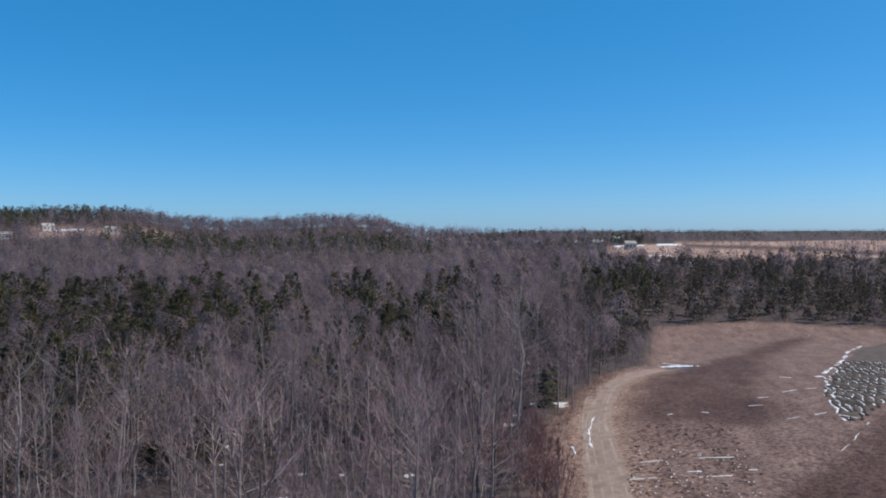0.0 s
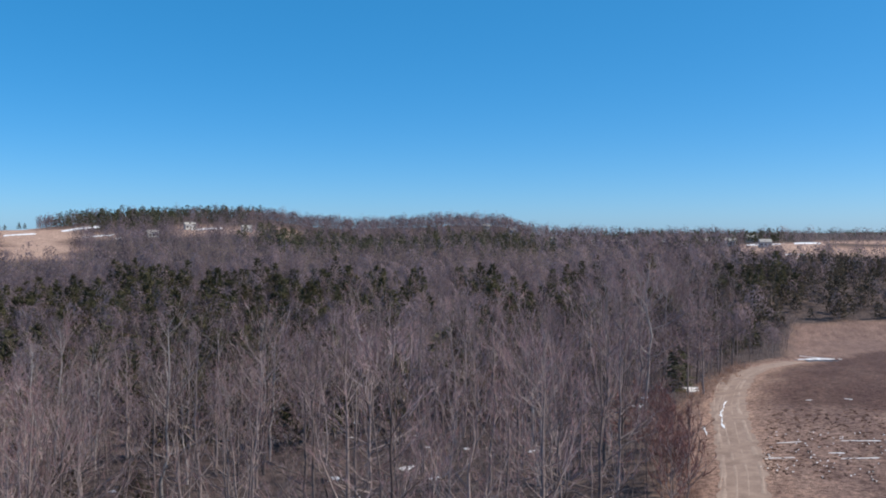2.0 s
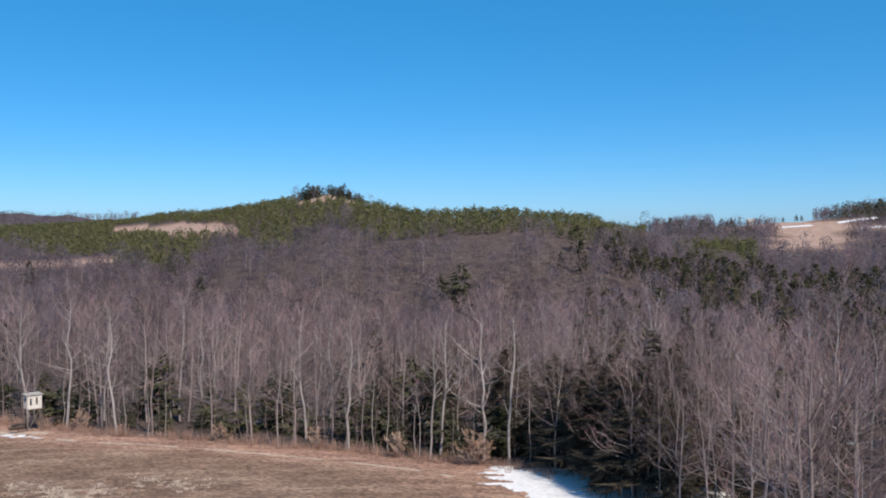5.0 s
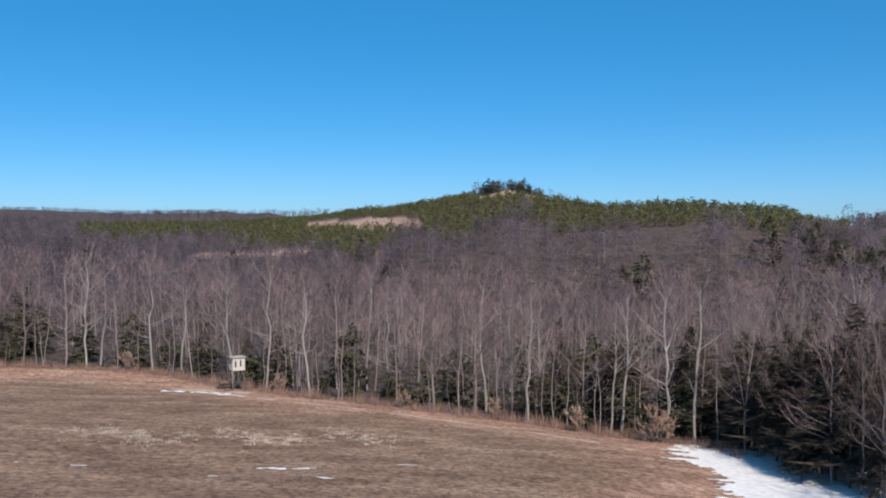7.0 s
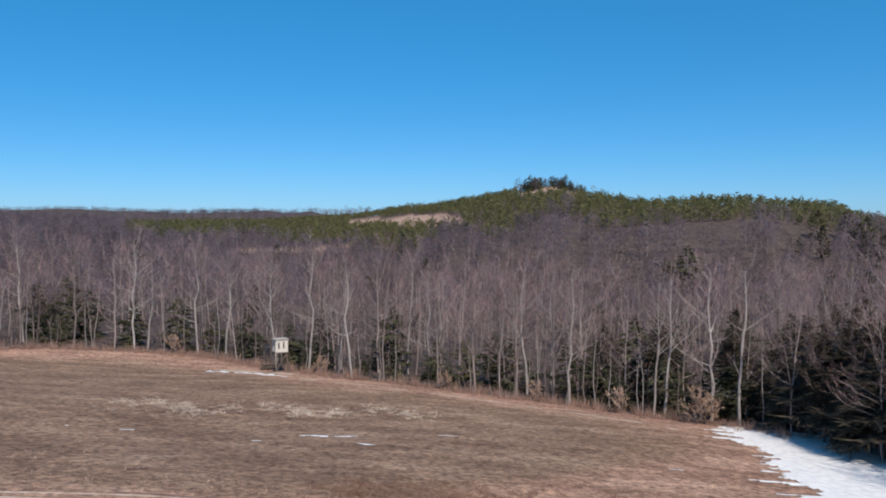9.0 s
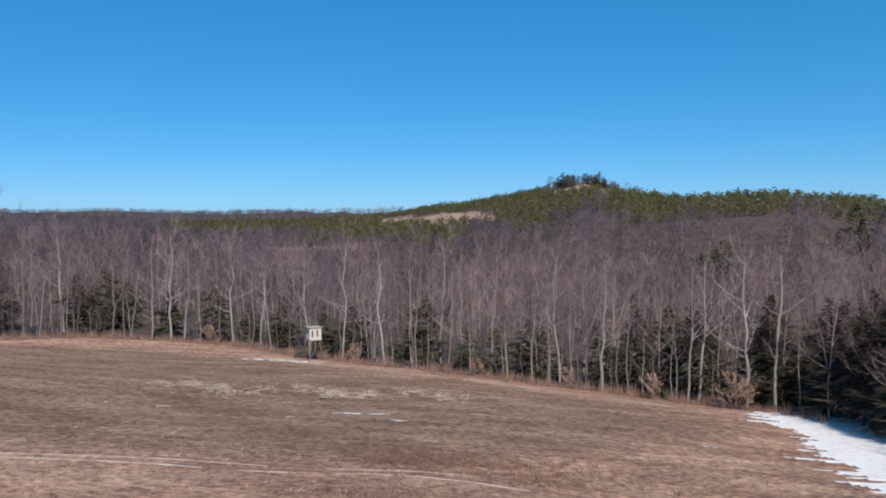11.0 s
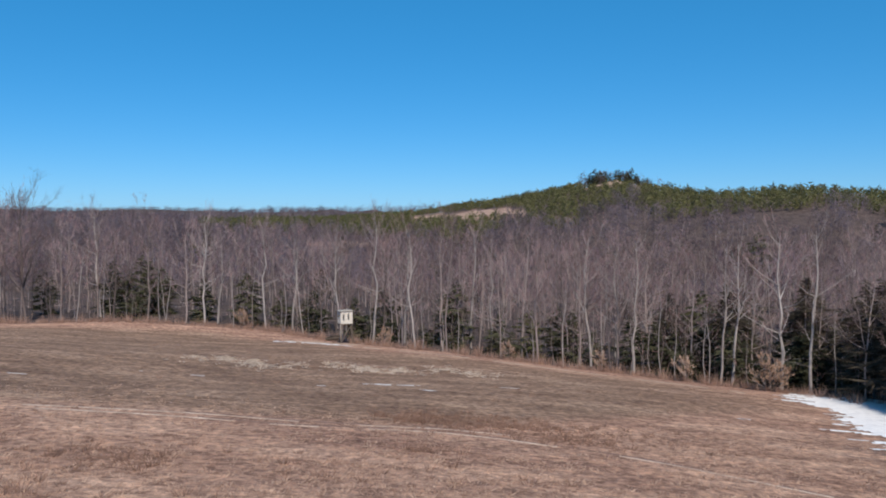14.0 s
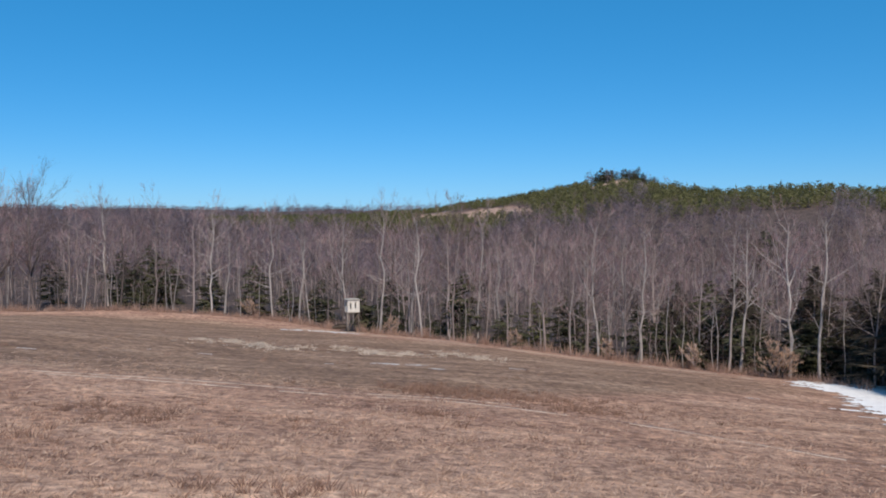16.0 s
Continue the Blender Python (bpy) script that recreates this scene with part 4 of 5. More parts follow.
def patch(name, keep, box, step, mat, lift, label, category, kind="structure"):
    """A thin uneven sheet over the cells of a box that keep() takes, with its rim let into the ground. Loose snow falls into one thing for each island."""
    x0, y0, x1, y1 = box
    xs, ys = np.arange(x0, x1, step), np.arange(y0, y1, step)
    x, y = np.meshgrid(xs, ys)
    m = keep(x, y)
    cell = m[:-1, :-1] & m[1:, :-1] & m[:-1, 1:] & m[1:, 1:]
    idx = np.arange(x.size).reshape(x.shape)
    corners = np.stack([idx[:-1, :-1], idx[:-1, 1:], idx[1:, 1:], idx[1:, :-1]], -1)
    core = np.zeros(x.shape, bool)
    core[1:-1, 1:-1] = m[1:-1, 1:-1] & m[:-2, 1:-1] & m[2:, 1:-1] & m[1:-1, :-2] & m[1:-1, 2:]
    v = np.stack([x, y, land(x, y) + np.where(core, lift, 0.012)], -1).reshape(-1, 3)
    sheets = [corners[cell]]
    if not kind:
        groups = islands(cell)
        sheets = [corners[tuple(np.array(g).T)] for g in groups[:6] if len(g) >= 8 or g is groups[0]]
    for q in sheets:
        used_, inv = np.unique(q, return_inverse=True)
        me = mesh_of(name, v[used_], inv.reshape(-1, 4), [mat])
        me.polygons.foreach_set("use_smooth", np.ones(len(me.polygons), bool))
        tagged(new(name, me), label, category, kind=kind)


def fbm(x, y, s):
    v = np.zeros(np.shape(x))
    for k, a in ((1.0, 1.0), (2.1, 0.5), (4.3, 0.3)):
        v = v + a * np.sin(x * s * k + 1.7 * np.sin(y * s * k * 0.8 + k)) * np.cos(y * s * k * 1.1 + 1.3 * np.sin(x * s * k * 0.7 + 2 * k))
    return v


patch("bare_earth", lambda x, y: ((x + 15.5) / 6) ** 2 + ((y - 113.2 + 0.25 * (x + 15)) / 1.9) ** 2 + 0.4 * fbm(x, y, 0.9) < 0.9, (-24, 106, -7, 121), 0.3, PALE_EARTH, 0.03,
      "pale trodden earth round the foot of the blind", "bare earth")
SNOW_LOBE = [(33, 79), (37.5, 86), (43, 83), (49, 76), (52, 66), (50, 56), (44, 46), (36, 37), (27, 35), (24.4, 42.5), (26.8, 50.5), (29.6, 58.5), (31.6, 67)]


def big_snow(x, y):
    d = edge_distance(SNOW_LOBE, x, y)
    d = np.where(inside(SNOW_LOBE, x, y), d, -d)
    streak = fbm(x * 0.25, y, 1.1) + 0.7 * np.sin(y * 3.1 + 0.5 * x + 3.0 * np.sin(y * 0.37)) * np.sin(y * 0.9 + 1.0)
    return d + 1.6 * streak * smooth(48, 30, x) + 0.7 * fbm(x, y, 0.5) > 0.3


patch("snow_patch", big_snow, (20, 30, 54, 90), 0.3, SNOW, 0.06, "lingering white snow patch in the shade of the wood", "snow patch", "")


def oval(cx, cy, rx, ry, turn):
    c, s = math.cos(turn), math.sin(turn)

    def keep(x, y):
        u, w = (x - cx) * c + (y - cy) * s, -(x - cx) * s + (y - cy) * c
        return (u / rx) ** 2 + (w / ry) ** 2 + 0.8 * fbm(x + cx, y, 1.9) < 0.8
    return keep


for cx_, cy_, rx, ry, turn in ((-3.3, 64.3, 2.2, 0.45, 0.05), (-0.6, 60.6, 1.7, 0.5, -0.1), (-19.5, 112.5, 3.6, 1.1, -0.2), (-14.5, 110.6, 3.4, 1.2, -0.45),
                               (-10.6, 107.6, 2.8, 0.5, -0.5), (-21.5, 64.5, 1.3, 0.3, 0.1), (-13, 57.5, 1.4, 0.2, 0.5), (-29, 57, 1.7, 0.3, 0.1),
                               (5.5, 66.5, 1.8, 0.25, 0), (21, 58, 0.9, 0.35, 0), (-18, 64, 1.2, 0.25, 0), (-9, 61, 1.3, 0.2, 0.1),
                               (117.5, 9.5, 2.6, 1.2, 0.2), (119, 13, 2.0, 1.0, 0.4), (171, -9.5, 1.8, 4.0, 0.1)):
    patch("snow_patch", oval(cx_, cy_, rx, ry, turn), (cx_ - 6, cy_ - 6, cx_ + 6, cy_ + 6), 0.22, SNOW, 0.03, "thin melting snow patch on dry grass", "snow patch", "")
for a0, a1, q0, q1, seed in ((-47.3, -41.6, 784, 801, 0.3), (-48.2, -45.9, 720, 735, 0.7), (-91.5, -89.2, 672, 690, 0.9), (-93.3, -91.4, 597, 606, 2.7), (-93.4, -91.5, 570, 577, 3.3), (-56.5, -52.5, 735, 752, 1.4), (-52, -47.5, 690, 706, 2.2), (-93.6, -91.8, 672, 695, 3.0)):
    mid_az, mid_r = math.radians((a0 + a1) / 2), (q0 + q1) / 2
    bx, by, half = -math.sin(mid_az) * mid_r, math.cos(mid_az) * mid_r, mid_r * math.radians(a1 - a0) * 0.6
    patch("snow_field", lambda x, y: sector(x, y, a0, a1, q0, q1) & (patchy(x + 90 * seed, y, 0.05) > -0.75), (bx - half, by - half, bx + half, by + half), 3.0, SNOW, 0.2,
          "streak of old snow on a far hill field", "snow field", "")
wx, wy = scatter(9, 46, 130, -90, -24, 0.5, rng)
ok = in_wood(wx, wy, 3) & (rng.random(len(wx)) < 0.34)
spots = np.c_[wx[ok], wy[ok], rng.uniform(0.6, 1.5, ok.sum())]


def wood_snow(x, y):
    m = np.zeros(x.shape, bool)
    for a, b, r in spots:
        near = (np.abs(x - a) < r * 1.6) & (np.abs(y - b) < r * 1.6)
        m |= near & (np.hypot((x - a) / r, (y - b) / (r * 0.7)) + 0.35 * fbm(x, y, 1.1) < 0.9)
    return m


patch("forest_snow", wood_snow, (20, 0, 135, 120), 0.45, SNOW, 0.05, "scraps of old snow on the forest floor", "snow", "stuff")


def ribbon(name, line, width, mat, lift, label, category, gaps=0.0, step=0.6, kind="structure"):
    """A strip that follows a line over the ground, ragged at its sides and broken by gaps."""
    line = np.array(line, float)
    d = np.r_[0, np.cumsum(np.hypot(*np.diff(line, axis=0).T))]
    s = np.arange(0, d[-1], step)
    x, y = np.interp(s, d, line[:, 0]), np.interp(s, d, line[:, 1])
    for _ in range(4):
        x[1:-1], y[1:-1] = (x[:-2] + 2 * x[1:-1] + x[2:]) / 4, (y[:-2] + 2 * y[1:-1] + y[2:]) / 4
    tx, ty = np.gradient(x), np.gradient(y)
    n = np.hypot(tx, ty)
    rough_ = 0.12 if width > 2 else 0.4
    w = width / 2 * (1 + rough_ * (np.sin(s * 0.7) * np.sin(s * 0.37 + width * 9) + 0.6 * np.sin(s * 2.3)))
    if mat is SNOW:                                          # snow thins out and strays unevenly
        x = x + 0.07 * np.sin(s * 0.9 + line[0, 1]) + 0.03 * np.sin(s * 2.7)
        y = y + 0.07 * np.sin(s * 1.1 + line[0, 0]) + 0.03 * np.cos(s * 3.1)
        w = w * (0.15 + 0.95 * np.abs(np.sin(s * 1.3 + line[0, 0])) * np.abs(np.sin(s * 0.47 + line[0, 1])) + 0.25 * np.abs(np.sin(s * 3.9)))
    across = np.linspace(-1, 1, 5 if width > 2 else 3)
    vx, vy = x[:, None] - ty[:, None] / n[:, None] * w[:, None] * across, y[:, None] + tx[:, None] / n[:, None] * w[:, None] * across
    vz = land(vx, vy) + lift * (1 - 0.75 * np.abs(across))
    k = len(across)
    idx = np.arange(len(s) * k).reshape(-1, k)
    q = np.stack([idx[:-1, :-1], idx[:-1, 1:], idx[1:, 1:], idx[1:, :-1]], -1)
    if gaps:
        q = q[np.sin(s[:-1] * 1.1 + line[0, 1]) + np.sin(s[:-1] * 0.43 + line[0, 0]) > -2 + 4 * gaps]
    me = mesh_of(name, np.stack([vx, vy, vz], -1).reshape(-1, 3), q.reshape(-1, 4), [mat])
    return tagged(new(name, me), label, category, kind=kind)


ribbon("dirt_track", TRACK, 3.9, TRACK_EARTH, 0.03, "pale rutted dirt track curving along the wood", "track")
for off, wide in ((-1.45, 0.4), (-0.5, 0.2), (0.75, 0.3), (1.5, 0.4), (2.7, 0.25)):
    ribbon("rut", [(x + 0.25 * off * (x > 150), y + off * (0.8 + 0.25 * math.sin(x * 0.06 + 2 * off))) for x, y in TRACK], wide, RUT_EARTH, 0.05, "wheel rut worn in the dirt track", "rut", 0.32)
for line in ([(94, 4.3), (97, 4.8), (102.5, 5.0), (109, 4.7)], [(91, 6.0), (95, 6.6)]):
    ribbon("snow_rut", line, 0.22, SNOW, 0.07, "snow lying in a wheel rut", "snow", kind="structure")
A_TRACKS = [[(-42, 39.5), (-22, 41.5), (-19.4, 42.0), (-16.7, 42.4), (-14, 42.7), (-11.2, 42.9), (-8.1, 42.5), (-5.2, 42.4), (-2.4, 42.7), (1, 43.2), (4, 42.8)],
            [(-42, 38.2), (-21.3, 40.4), (-19.1, 41.0), (-16.3, 41.3), (-13.6, 41.5), (-10.8, 41.4), (-8.9, 41.0), (-6.5, 41.1), (-3.7, 41.5), (0, 42.0), (3.3, 41.5),
             (5.9, 40.4), (8.4, 39.3), (10.7, 37.8), (12.5, 36), (14.2, 34.3), (15.9, 32.6), (25, 25)]]
for line in A_TRACKS:
    ribbon("wheel_track", line, 0.26, PRESSED_GRASS, 0.03, "pale wheel track pressed into the dry grass", "track", 0.30)
RUT_DARK = earth_material("dark_rut", (0.15, 0.092, 0.073), (0.27, 0.17, 0.135), 1.2)
for line in (A_TRACKS[0][4:], A_TRACKS[1][4:]):
    ribbon("wheel_track", [(x, y + 0.42) for x, y in line], 0.30, RUT_DARK, 0.025, "dark rut beside the pale wheel track", "track", 0.28)
ribbon("wheel_track", [(-9, 106.5), (-5.9, 103.5), (3, 100), (9, 97.5), (16, 94), (22, 89.5), (27, 84.5), (30, 80)], 0.8, PALE_EARTH, 0.05,
       "pale beaten grass line below the wood edge", "track", 0.3)
SNOW_LINES = [[(110, -4.3), (112.3, -7.5), (110.9, -9.8)], [(104.8, -14.9), (106.3, -18), (108.3, -21.2), (109.8, -23.1)], [(121, -16.8), (123.7, -20.7)],
              [(123.9, -17.8), (129.2, -22.4), (133.9, -27.6)], [(89.4, -6.5), (89.7, -10.4), (90.2, -13.7), (90.6, -16)], [(82.4, 0.4), (83, -2.2)],
              [(84.8, -5), (85.7, -11.5)], [(83.1, -6), (83.9, -9.2), (84.4, -11.3), (84.2, -14.2), (85, -16.4)], [(78.8, -7.8), (79.3, -5)], [(87.9, -0.2), (88.7, -3)],
              [(108, -24), (104.5, -26.5), (96, -22.6), (92, -20.4)], [(255, -46), (262, -52)], [(115, -14), (115.6, -16.5)], [(150, -22), (147, -26)]]
for line in SNOW_LINES:
    ribbon("snow_line", line, 0.15, SNOW, 0.05, "narrow line of snow caught in the stubble", "snow", 0.55, 0.25)
ribbon("snow_line", [(148, -30), (158, -34), (172.7, -39.5), (200, -47), (232, -58)], 0.8, SNOW, 0.08, "broken snow bank along the ploughed plot", "snow", 0.45, 0.5)
ribbon("snow_line", [(110.5, -26.5), (118, -26), (126, -26.8), (136, -29), (148, -31)], 0.5, SNOW, 0.08, "broken snow bank along the ploughed plot", "snow", 0.35, 0.4)

# snow specks caught beside the stubble
specks = np.c_[sx_ + rng.normal(0.25, 0.2, len(sx_)), sy_ + rng.normal(-0.3, 0.25, len(sx_)), rng.uniform(0.03, 0.10, len(sx_))]
specks = specks[(rng.random(len(specks)) < 0.4) & (specks[:, 0] < 93)]
a_ = np.arange(6) * math.pi / 3
vx = specks[:, :1] + specks[:, 2:] * np.cos(a_) * 1.3
vy = specks[:, 1:2] + specks[:, 2:] * np.sin(a_)
vz = land(vx, vy) + 0.02
top = np.stack([specks[:, 0], specks[:, 1], land(specks[:, 0], specks[:, 1]) + 0.08], -1)
v = np.concatenate([np.stack([vx, vy, vz], -1), top[:, None]], 1).reshape(-1, 3)
fan = np.array([(k, (k + 1) % 6, 6) for k in range(6)])
tagged(new("snow_specks", mesh_of("snow_specks", v, (fan[None] + 7 * np.arange(len(specks))[:, None, None]).reshape(-1, 3), [SNOW])),
       "specks of old snow between the stubble", "snow", kind="stuff")

# a meltwater puddle with a rim of snow
water, wn_, wl_, wb_ = material("water", 0.06)
wb_.inputs["Base Color"].default_value = (0.03, 0.035, 0.035, 1)
wb_.inputs["Specular IOR Level"].default_value = 0.5
patch("puddle", oval(168, -9.2, 4.2, 2.3, 1.5), (160, -16, 176, -2), 0.3, water, 0.03, "shallow meltwater puddle on the brown field", "puddle", "")
ribbon("snow_line", [(177, -6.6), (174.5, -8.5), (172, -11.4)], 0.5, SNOW, 0.08, "rim of snow beside the puddle", "snow", 0.1, 0.4)

# ploughed plot: dark ridges running away from the track, with snow left in the furrows
PLOT = [(103.3, -23.6), (111, -23.2), (130.6, -27.1), (148, -31.8), (172.7, -39.5), (225, -56), (250, -72), (200, -85), (118, -60), (116, -35), (114.6, -31), (104.6, -25.8)]
patch("ploughed_plot", lambda x, y: soft_in(PLOT, x, y, 2) > 0.5, (100, -88, 255, -20), 1.2, PLOT_EARTH, 0.04, "dark ploughed plot with snow in its furrows", "plot")
for k in range(50):
    y0 = -24.3 - 0.78 * k
    px_ = np.arange(103, 172, 0.8)
    wob = 0.35 * np.sin(px_ * 0.31 + 0.6 * k) + 0.25 * np.sin(px_ * 0.83 + 1.9 * k) - 0.05 * (px_ - 103)
    on = soft_in(PLOT, px_, y0 + wob, 1) > 0.6
    if on.sum() < 6:
        continue
    line = [(float(a), float(b)) for a, b in zip(px_[on], (y0 + wob)[on])]
    ribbon("ridge", line, 0.42, DARK_EARTH, 0.16, "dark wavy ridge of ploughed soil", "ridge", 0.22, 0.4)
    ribbon("snow_furrow", [(a, b + 0.38) for a, b in line], 0.34, SNOW, 0.06, "white snow lying along a dark furrow", "snow", 0.30 + 0.45 * ((k * 7) % 5) / 5, 0.4)


# ---- tower blind ----
def box_mesh(name, size, at, mat, parent, bevel=0.012, label="", turn=0.0):
    bm = bmesh.new()
    bmesh.ops.create_cube(bm, size=1.0, matrix=Matrix.LocRotScale(at, Euler((0, 0, turn)), size))
    if bevel:
        bmesh.ops.bevel(bm, geom=bm.edges[:], offset=bevel, segments=1, affect="EDGES")
    me = bpy.data.meshes.new(name)
    bm.to_mesh(me)
    bm.free()
    me.materials.append(mat)
    ob = new(name, me)
    ob.parent = parent
    if label:
        tagged(ob, label)
    return ob


def strut(name, a, b, r, mat, parent, label=""):
    v, t = tube([a, b], [r, r], 4)
    return part(name, (v, t), mat, parent, label)


def painted(name, dark, light):
    m, n, l, b = material(name, 0.6)
    f = noise_node(n, l, 5.0, 5, position(n))
    l.new(ramp(n, l, f, [(0.35, dark), (0.6, light)]), b.inputs["Base Color"])
    return m


CREAM = painted("cream_siding", (0.46, 0.43, 0.39), (0.62, 0.59, 0.54))
ROOFING = painted("grey_roofing", (0.30, 0.28, 0.25), (0.44, 0.41, 0.37))
TIMBER = painted("weathered_timber", (0.12, 0.09, 0.07), (0.24, 0.19, 0.15))
FEEDER = painted("dark_stain", (0.035, 0.026, 0.02), (0.075, 0.055, 0.042))
# near-black: the shade behind window openings put into the colour
OPENING = painted("dark_opening", (0.012, 0.012, 0.013), (0.022, 0.021, 0.02))

blind = tagged(new("hunting_blind"), "cream-sided elevated hunting blind with slit windows on timber legs", "hunting blind")
blind.matrix_basis = pose(*place(-12.5, 115.2), 0, 0, 22)
W, FLOOR, H = 1.66, 2.8, 1.68


def wall_panel(name, width, spans, parent):
    """A wall in its own plane (x along, z up), with window openings cut right through: spans are x0, x1, z0, z1."""
    xs = sorted({-width / 2, width / 2, *[v for s in spans for v in s[:2]]})
    zs = sorted({0.0, H, *[v for s in spans for v in s[2:]]})
    bm = bmesh.new()
    for a, b in zip(xs, xs[1:]):
        for c, d in zip(zs, zs[1:]):
            if not any(s[0] <= a and b <= s[1] and s[2] <= c and d <= s[3] for s in spans):
                bmesh.ops.create_cube(bm, size=1.0, matrix=Matrix.LocRotScale(((a + b) / 2, 0, (c + d) / 2), None, (b - a, 0.05, d - c)))
    bmesh.ops.remove_doubles(bm, verts=bm.verts[:], dist=0.0005)
    inner = [f for f in bm.faces if all(len(e.link_faces) > 2 for e in f.edges)]
    bmesh.ops.delete(bm, geom=inner, context="FACES_ONLY")
    me = bpy.data.meshes.new(name)
    bm.to_mesh(me)
    bm.free()
    me.materials.append(CREAM)
    ob = new(name, me)
    ob.parent = parent
    return ob


FRONT = [(-0.54, -0.34, 0.45, 1.30), (0.14, 0.34, 0.50, 1.34)]
SIDE = [(-0.28, 0.24, 0.85, 1.25)]
walls = []
for turn, width, spans in ((0, W, FRONT), (90, W - 0.11, SIDE), (180, W, []), (270, W - 0.11, SIDE)):
    w = wall_panel("wall", width, spans, blind)
    a = math.radians(turn)
    out = W / 2 - 0.026
    w.matrix_basis = Matrix.Translation((math.sin(a) * out, -math.cos(a) * out, FLOOR)) @ pose(0, 0, 0, 0, 0, turn)
    walls.append(w)
    for s in spans:
        trim = 0.035
        for x0, z0, sx_, sz in ((s[0] - trim / 2, (s[2] + s[3]) / 2, trim, s[3] - s[2] + 2 * trim), (s[1] + trim / 2, (s[2] + s[3]) / 2, trim, s[3] - s[2] + 2 * trim),
                                ((s[0] + s[1]) / 2, s[2] - trim / 2, s[1] - s[0], trim), ((s[0] + s[1]) / 2, s[3] + trim / 2, s[1] - s[0], trim)):
            box_mesh("window_trim", (sx_, 0.07, sz), (x0, 0, z0), CREAM, w, 0.004)
    for k in range(7):                                           # battens of the siding
        bx = -width / 2 + width * (k + 0.5) / 7
        if not any(s[0] - 0.06 < bx < s[1] + 0.06 for s in spans):
            box_mesh("batten", (0.03, 0.022, H), (bx, -0.035, H / 2), CREAM, w, 0.004)
box_mesh("floor_deck", (W + 0.12, W + 0.12, 0.08), (0, 0, FLOOR - 0.045), TIMBER, blind)
# floor sheet in the opening colour deepens the shade seen through the slits
box_mesh("lining", (W - 0.16, W - 0.16, 0.02), (0, 0, FLOOR + 0.012), OPENING, blind, 0.0, "inside floor, coloured near-black for the shade within")
roof = box_mesh("roof", (W + 0.34, W + 0.34, 0.07), (0, 0, FLOOR + H + 0.045), ROOFING, blind, 0.02, "thin flat overhanging grey roof")
box_mesh("roof_cap", (W * 0.7, W * 0.7, 0.06), (0, 0, FLOOR + H + 0.11), ROOFING, roof, 0.02)
for sx_ in (-1, 1):
    for sy_ in (-1, 1):
        strut("leg", (sx_ * 0.86, sy_ * 0.86, -0.15), (sx_ * 0.62, sy_ * 0.62, FLOOR - 0.08), 0.06, TIMBER, blind)
for sx_ in (-1, 1):
    strut("brace", (sx_ * 0.83, -0.83, 0.2), (sx_ * 0.64, 0.64, FLOOR - 0.25), 0.035, TIMBER, blind)
strut("brace", (-0.83, -0.83, 0.2), (0.64, -0.64, FLOOR - 0.25), 0.035, TIMBER, blind)
for sx_ in (-0.22, 0.22):
    strut("ladder_rail", (0.95 + 0.35, sx_, 0), (0.8, sx_, FLOOR), 0.028, TIMBER, blind)
for k in range(7):
    f = (k + 0.7) / 7.5
    strut("rung", (1.3 - 0.5 * f, -0.22, FLOOR * f), (1.3 - 0.5 * f, 0.22, FLOOR * f), 0.02, TIMBER, blind)

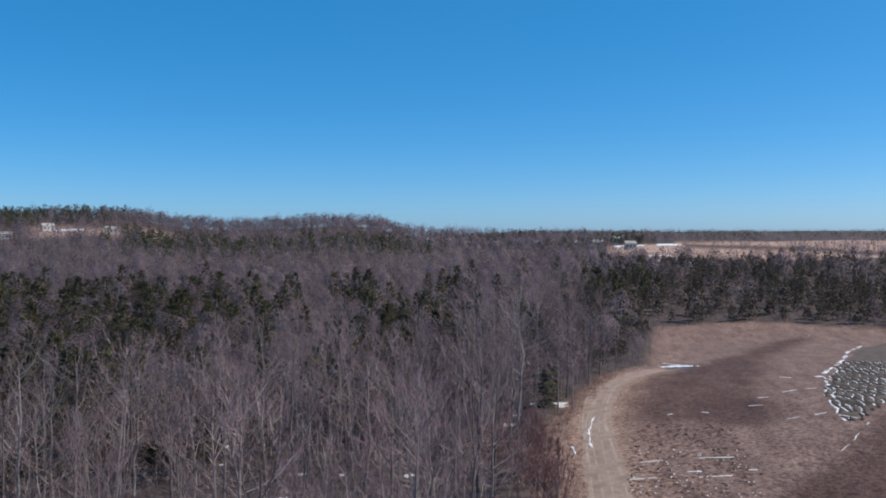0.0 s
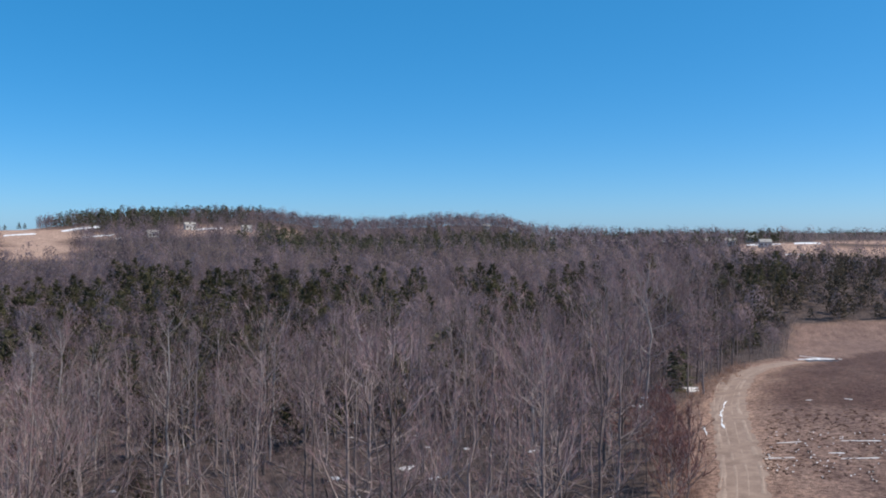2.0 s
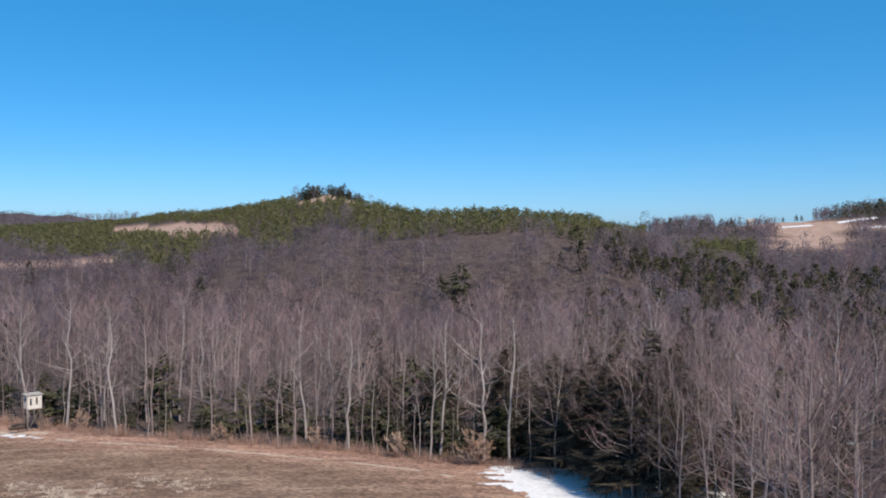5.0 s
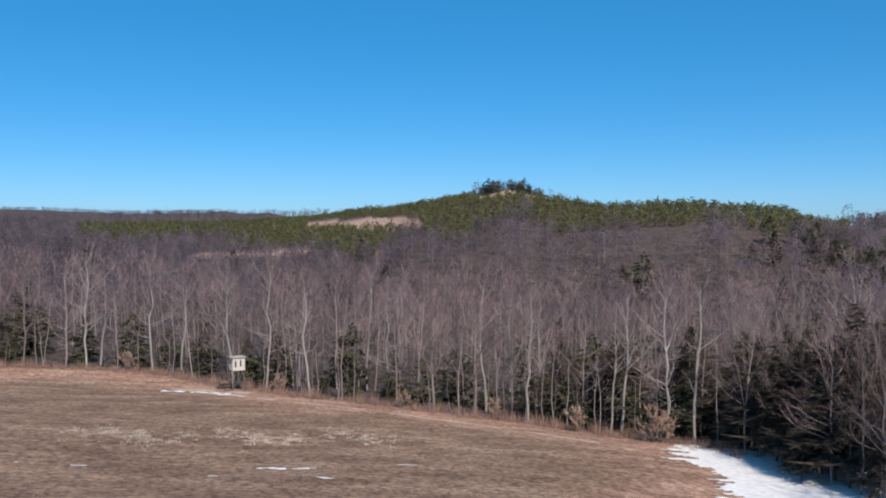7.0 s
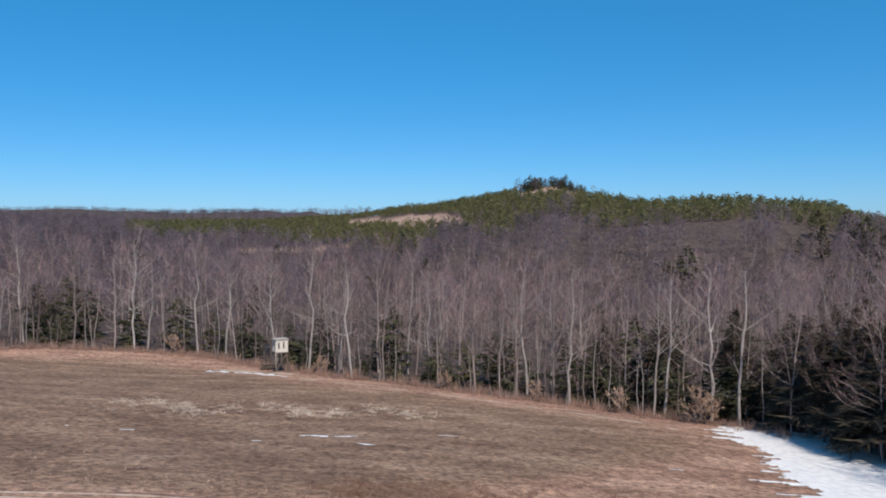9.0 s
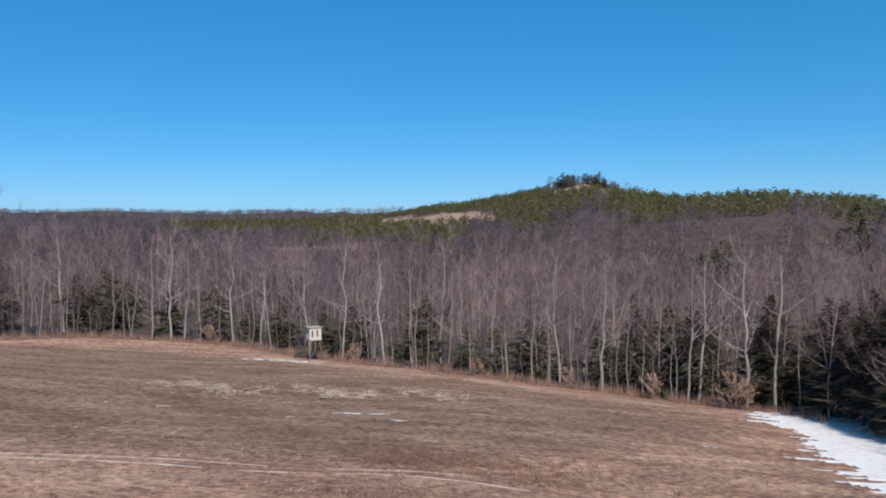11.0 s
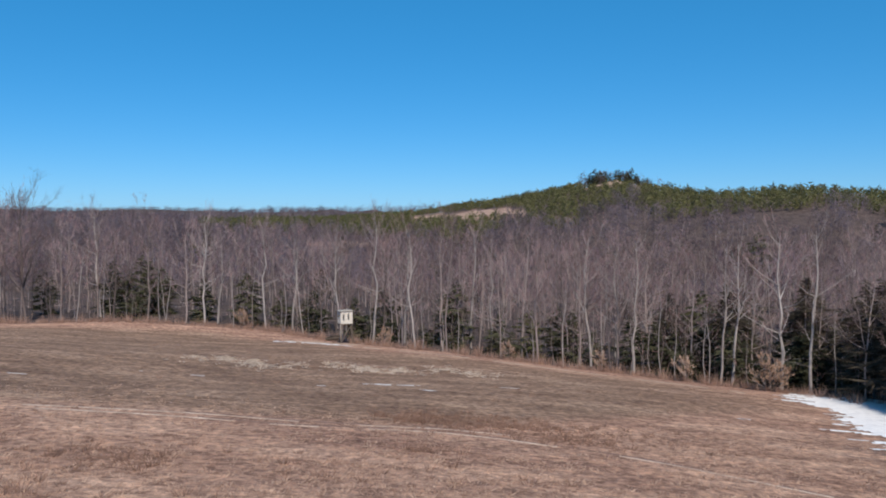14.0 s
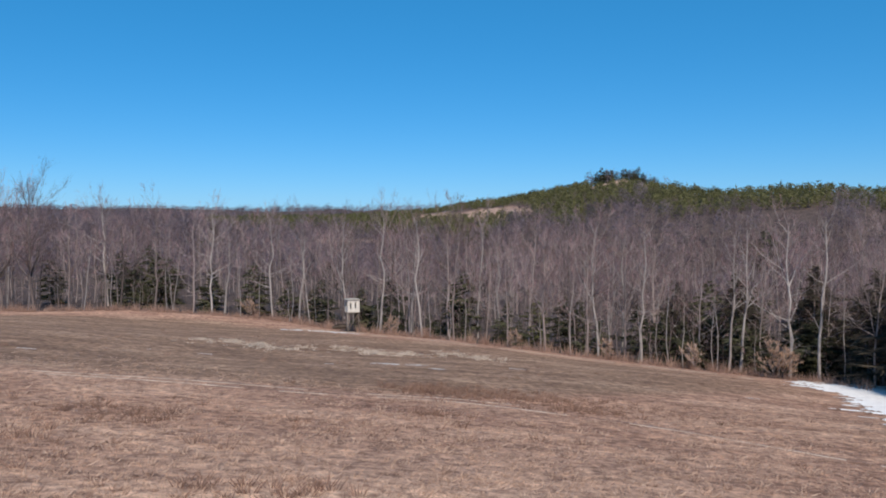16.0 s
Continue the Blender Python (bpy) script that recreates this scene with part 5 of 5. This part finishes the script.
# low dark feeder box under the blind, on a short post
feeder = tagged(new("game_feeder"), "low dark brown game feeder on a short post below the blind", "game feeder")
feeder.matrix_basis = pose(*place(-13.9, 112.6), 0, 0, 10)
v, t = tube([(-0.95, 0, 0.62), (-0.6, 0, 0.66), (0.5, 0, 0.78), (0.85, 0, 0.80)], [0.16, 0.24, 0.34, 0.26], 8)
part("hopper", (v, t), FEEDER, feeder)
box_mesh("lid", (1.5, 0.62, 0.06), (0.05, 0, 1.06), FEEDER, feeder, 0.015)
strut("post", (0.1, 0, -0.15), (0.1, 0, 0.55), 0.06, TIMBER, feeder)

# ---- farm houses far off ----
def farmhouse(x, y, w, d, h, turn, walls_mat, label):
    root = tagged(new("farmhouse"), label, "house", "far farm buildings")
    root.matrix_basis = pose(*place(x, y, 0.3), 0, 0, turn)
    box_mesh("wall", (w, d, h), (0, 0, h / 2), walls_mat, root, 0.02)
    bm = bmesh.new()
    pr = [(-w / 2 - 0.4, -d / 2 - 0.5, h), (-w / 2 - 0.4, d / 2 + 0.5, h), (-w / 2 - 0.4, 0, h + d * 0.42), (w / 2 + 0.4, -d / 2 - 0.5, h), (w / 2 + 0.4, d / 2 + 0.5, h), (w / 2 + 0.4, 0, h + d * 0.42)]
    vs = [bm.verts.new(c) for c in pr]
    for f in ((0, 1, 2), (3, 5, 4), (0, 2, 5, 3), (1, 4, 5, 2), (0, 3, 4, 1)):
        bm.faces.new([vs[k] for k in f])
    me = bpy.data.meshes.new("roof")
    bm.to_mesh(me)
    bm.free()
    me.materials.append(ROOFING)
    ob = new("roof", me)
    ob.parent = root
    for k in range(3):
        box_mesh("window", (1.0, 0.12, 1.3), (-w / 3 + k * w / 3, -d / 2, h * 0.55), OPENING, root, 0.0)
    return root


for az_, r_, w_, h_ in ((-86.9, 700, 8, 4), (-84.2, 760, 7, 4), (-81.5, 780, 7, 4), (-89.5, 760, 9, 4), (-56.2, 715, 8, 4), (-88.2, 690, 8, 4), (-90.3, 655, 8, 4), (-79.6, 765, 6, 4), (-78.2, 790, 6, 4), (-76.9, 770, 6, 5), (-75.4, 800, 6, 4), (-74, 780, 6, 5), (-72.3, 800, 6, 4), (-82.6, 770, 6, 4), (-50.3, 690, 8, 4), (-52.6, 745, 9, 4), (-39.9, 845, 7, 4)):
    a = math.radians(az_)
    farmhouse(-math.sin(a) * r_, math.cos(a) * r_, w_, w_ * 0.6, h_, az_ + 15, CREAM, "small white farmhouse with a grey gabled roof, far off")
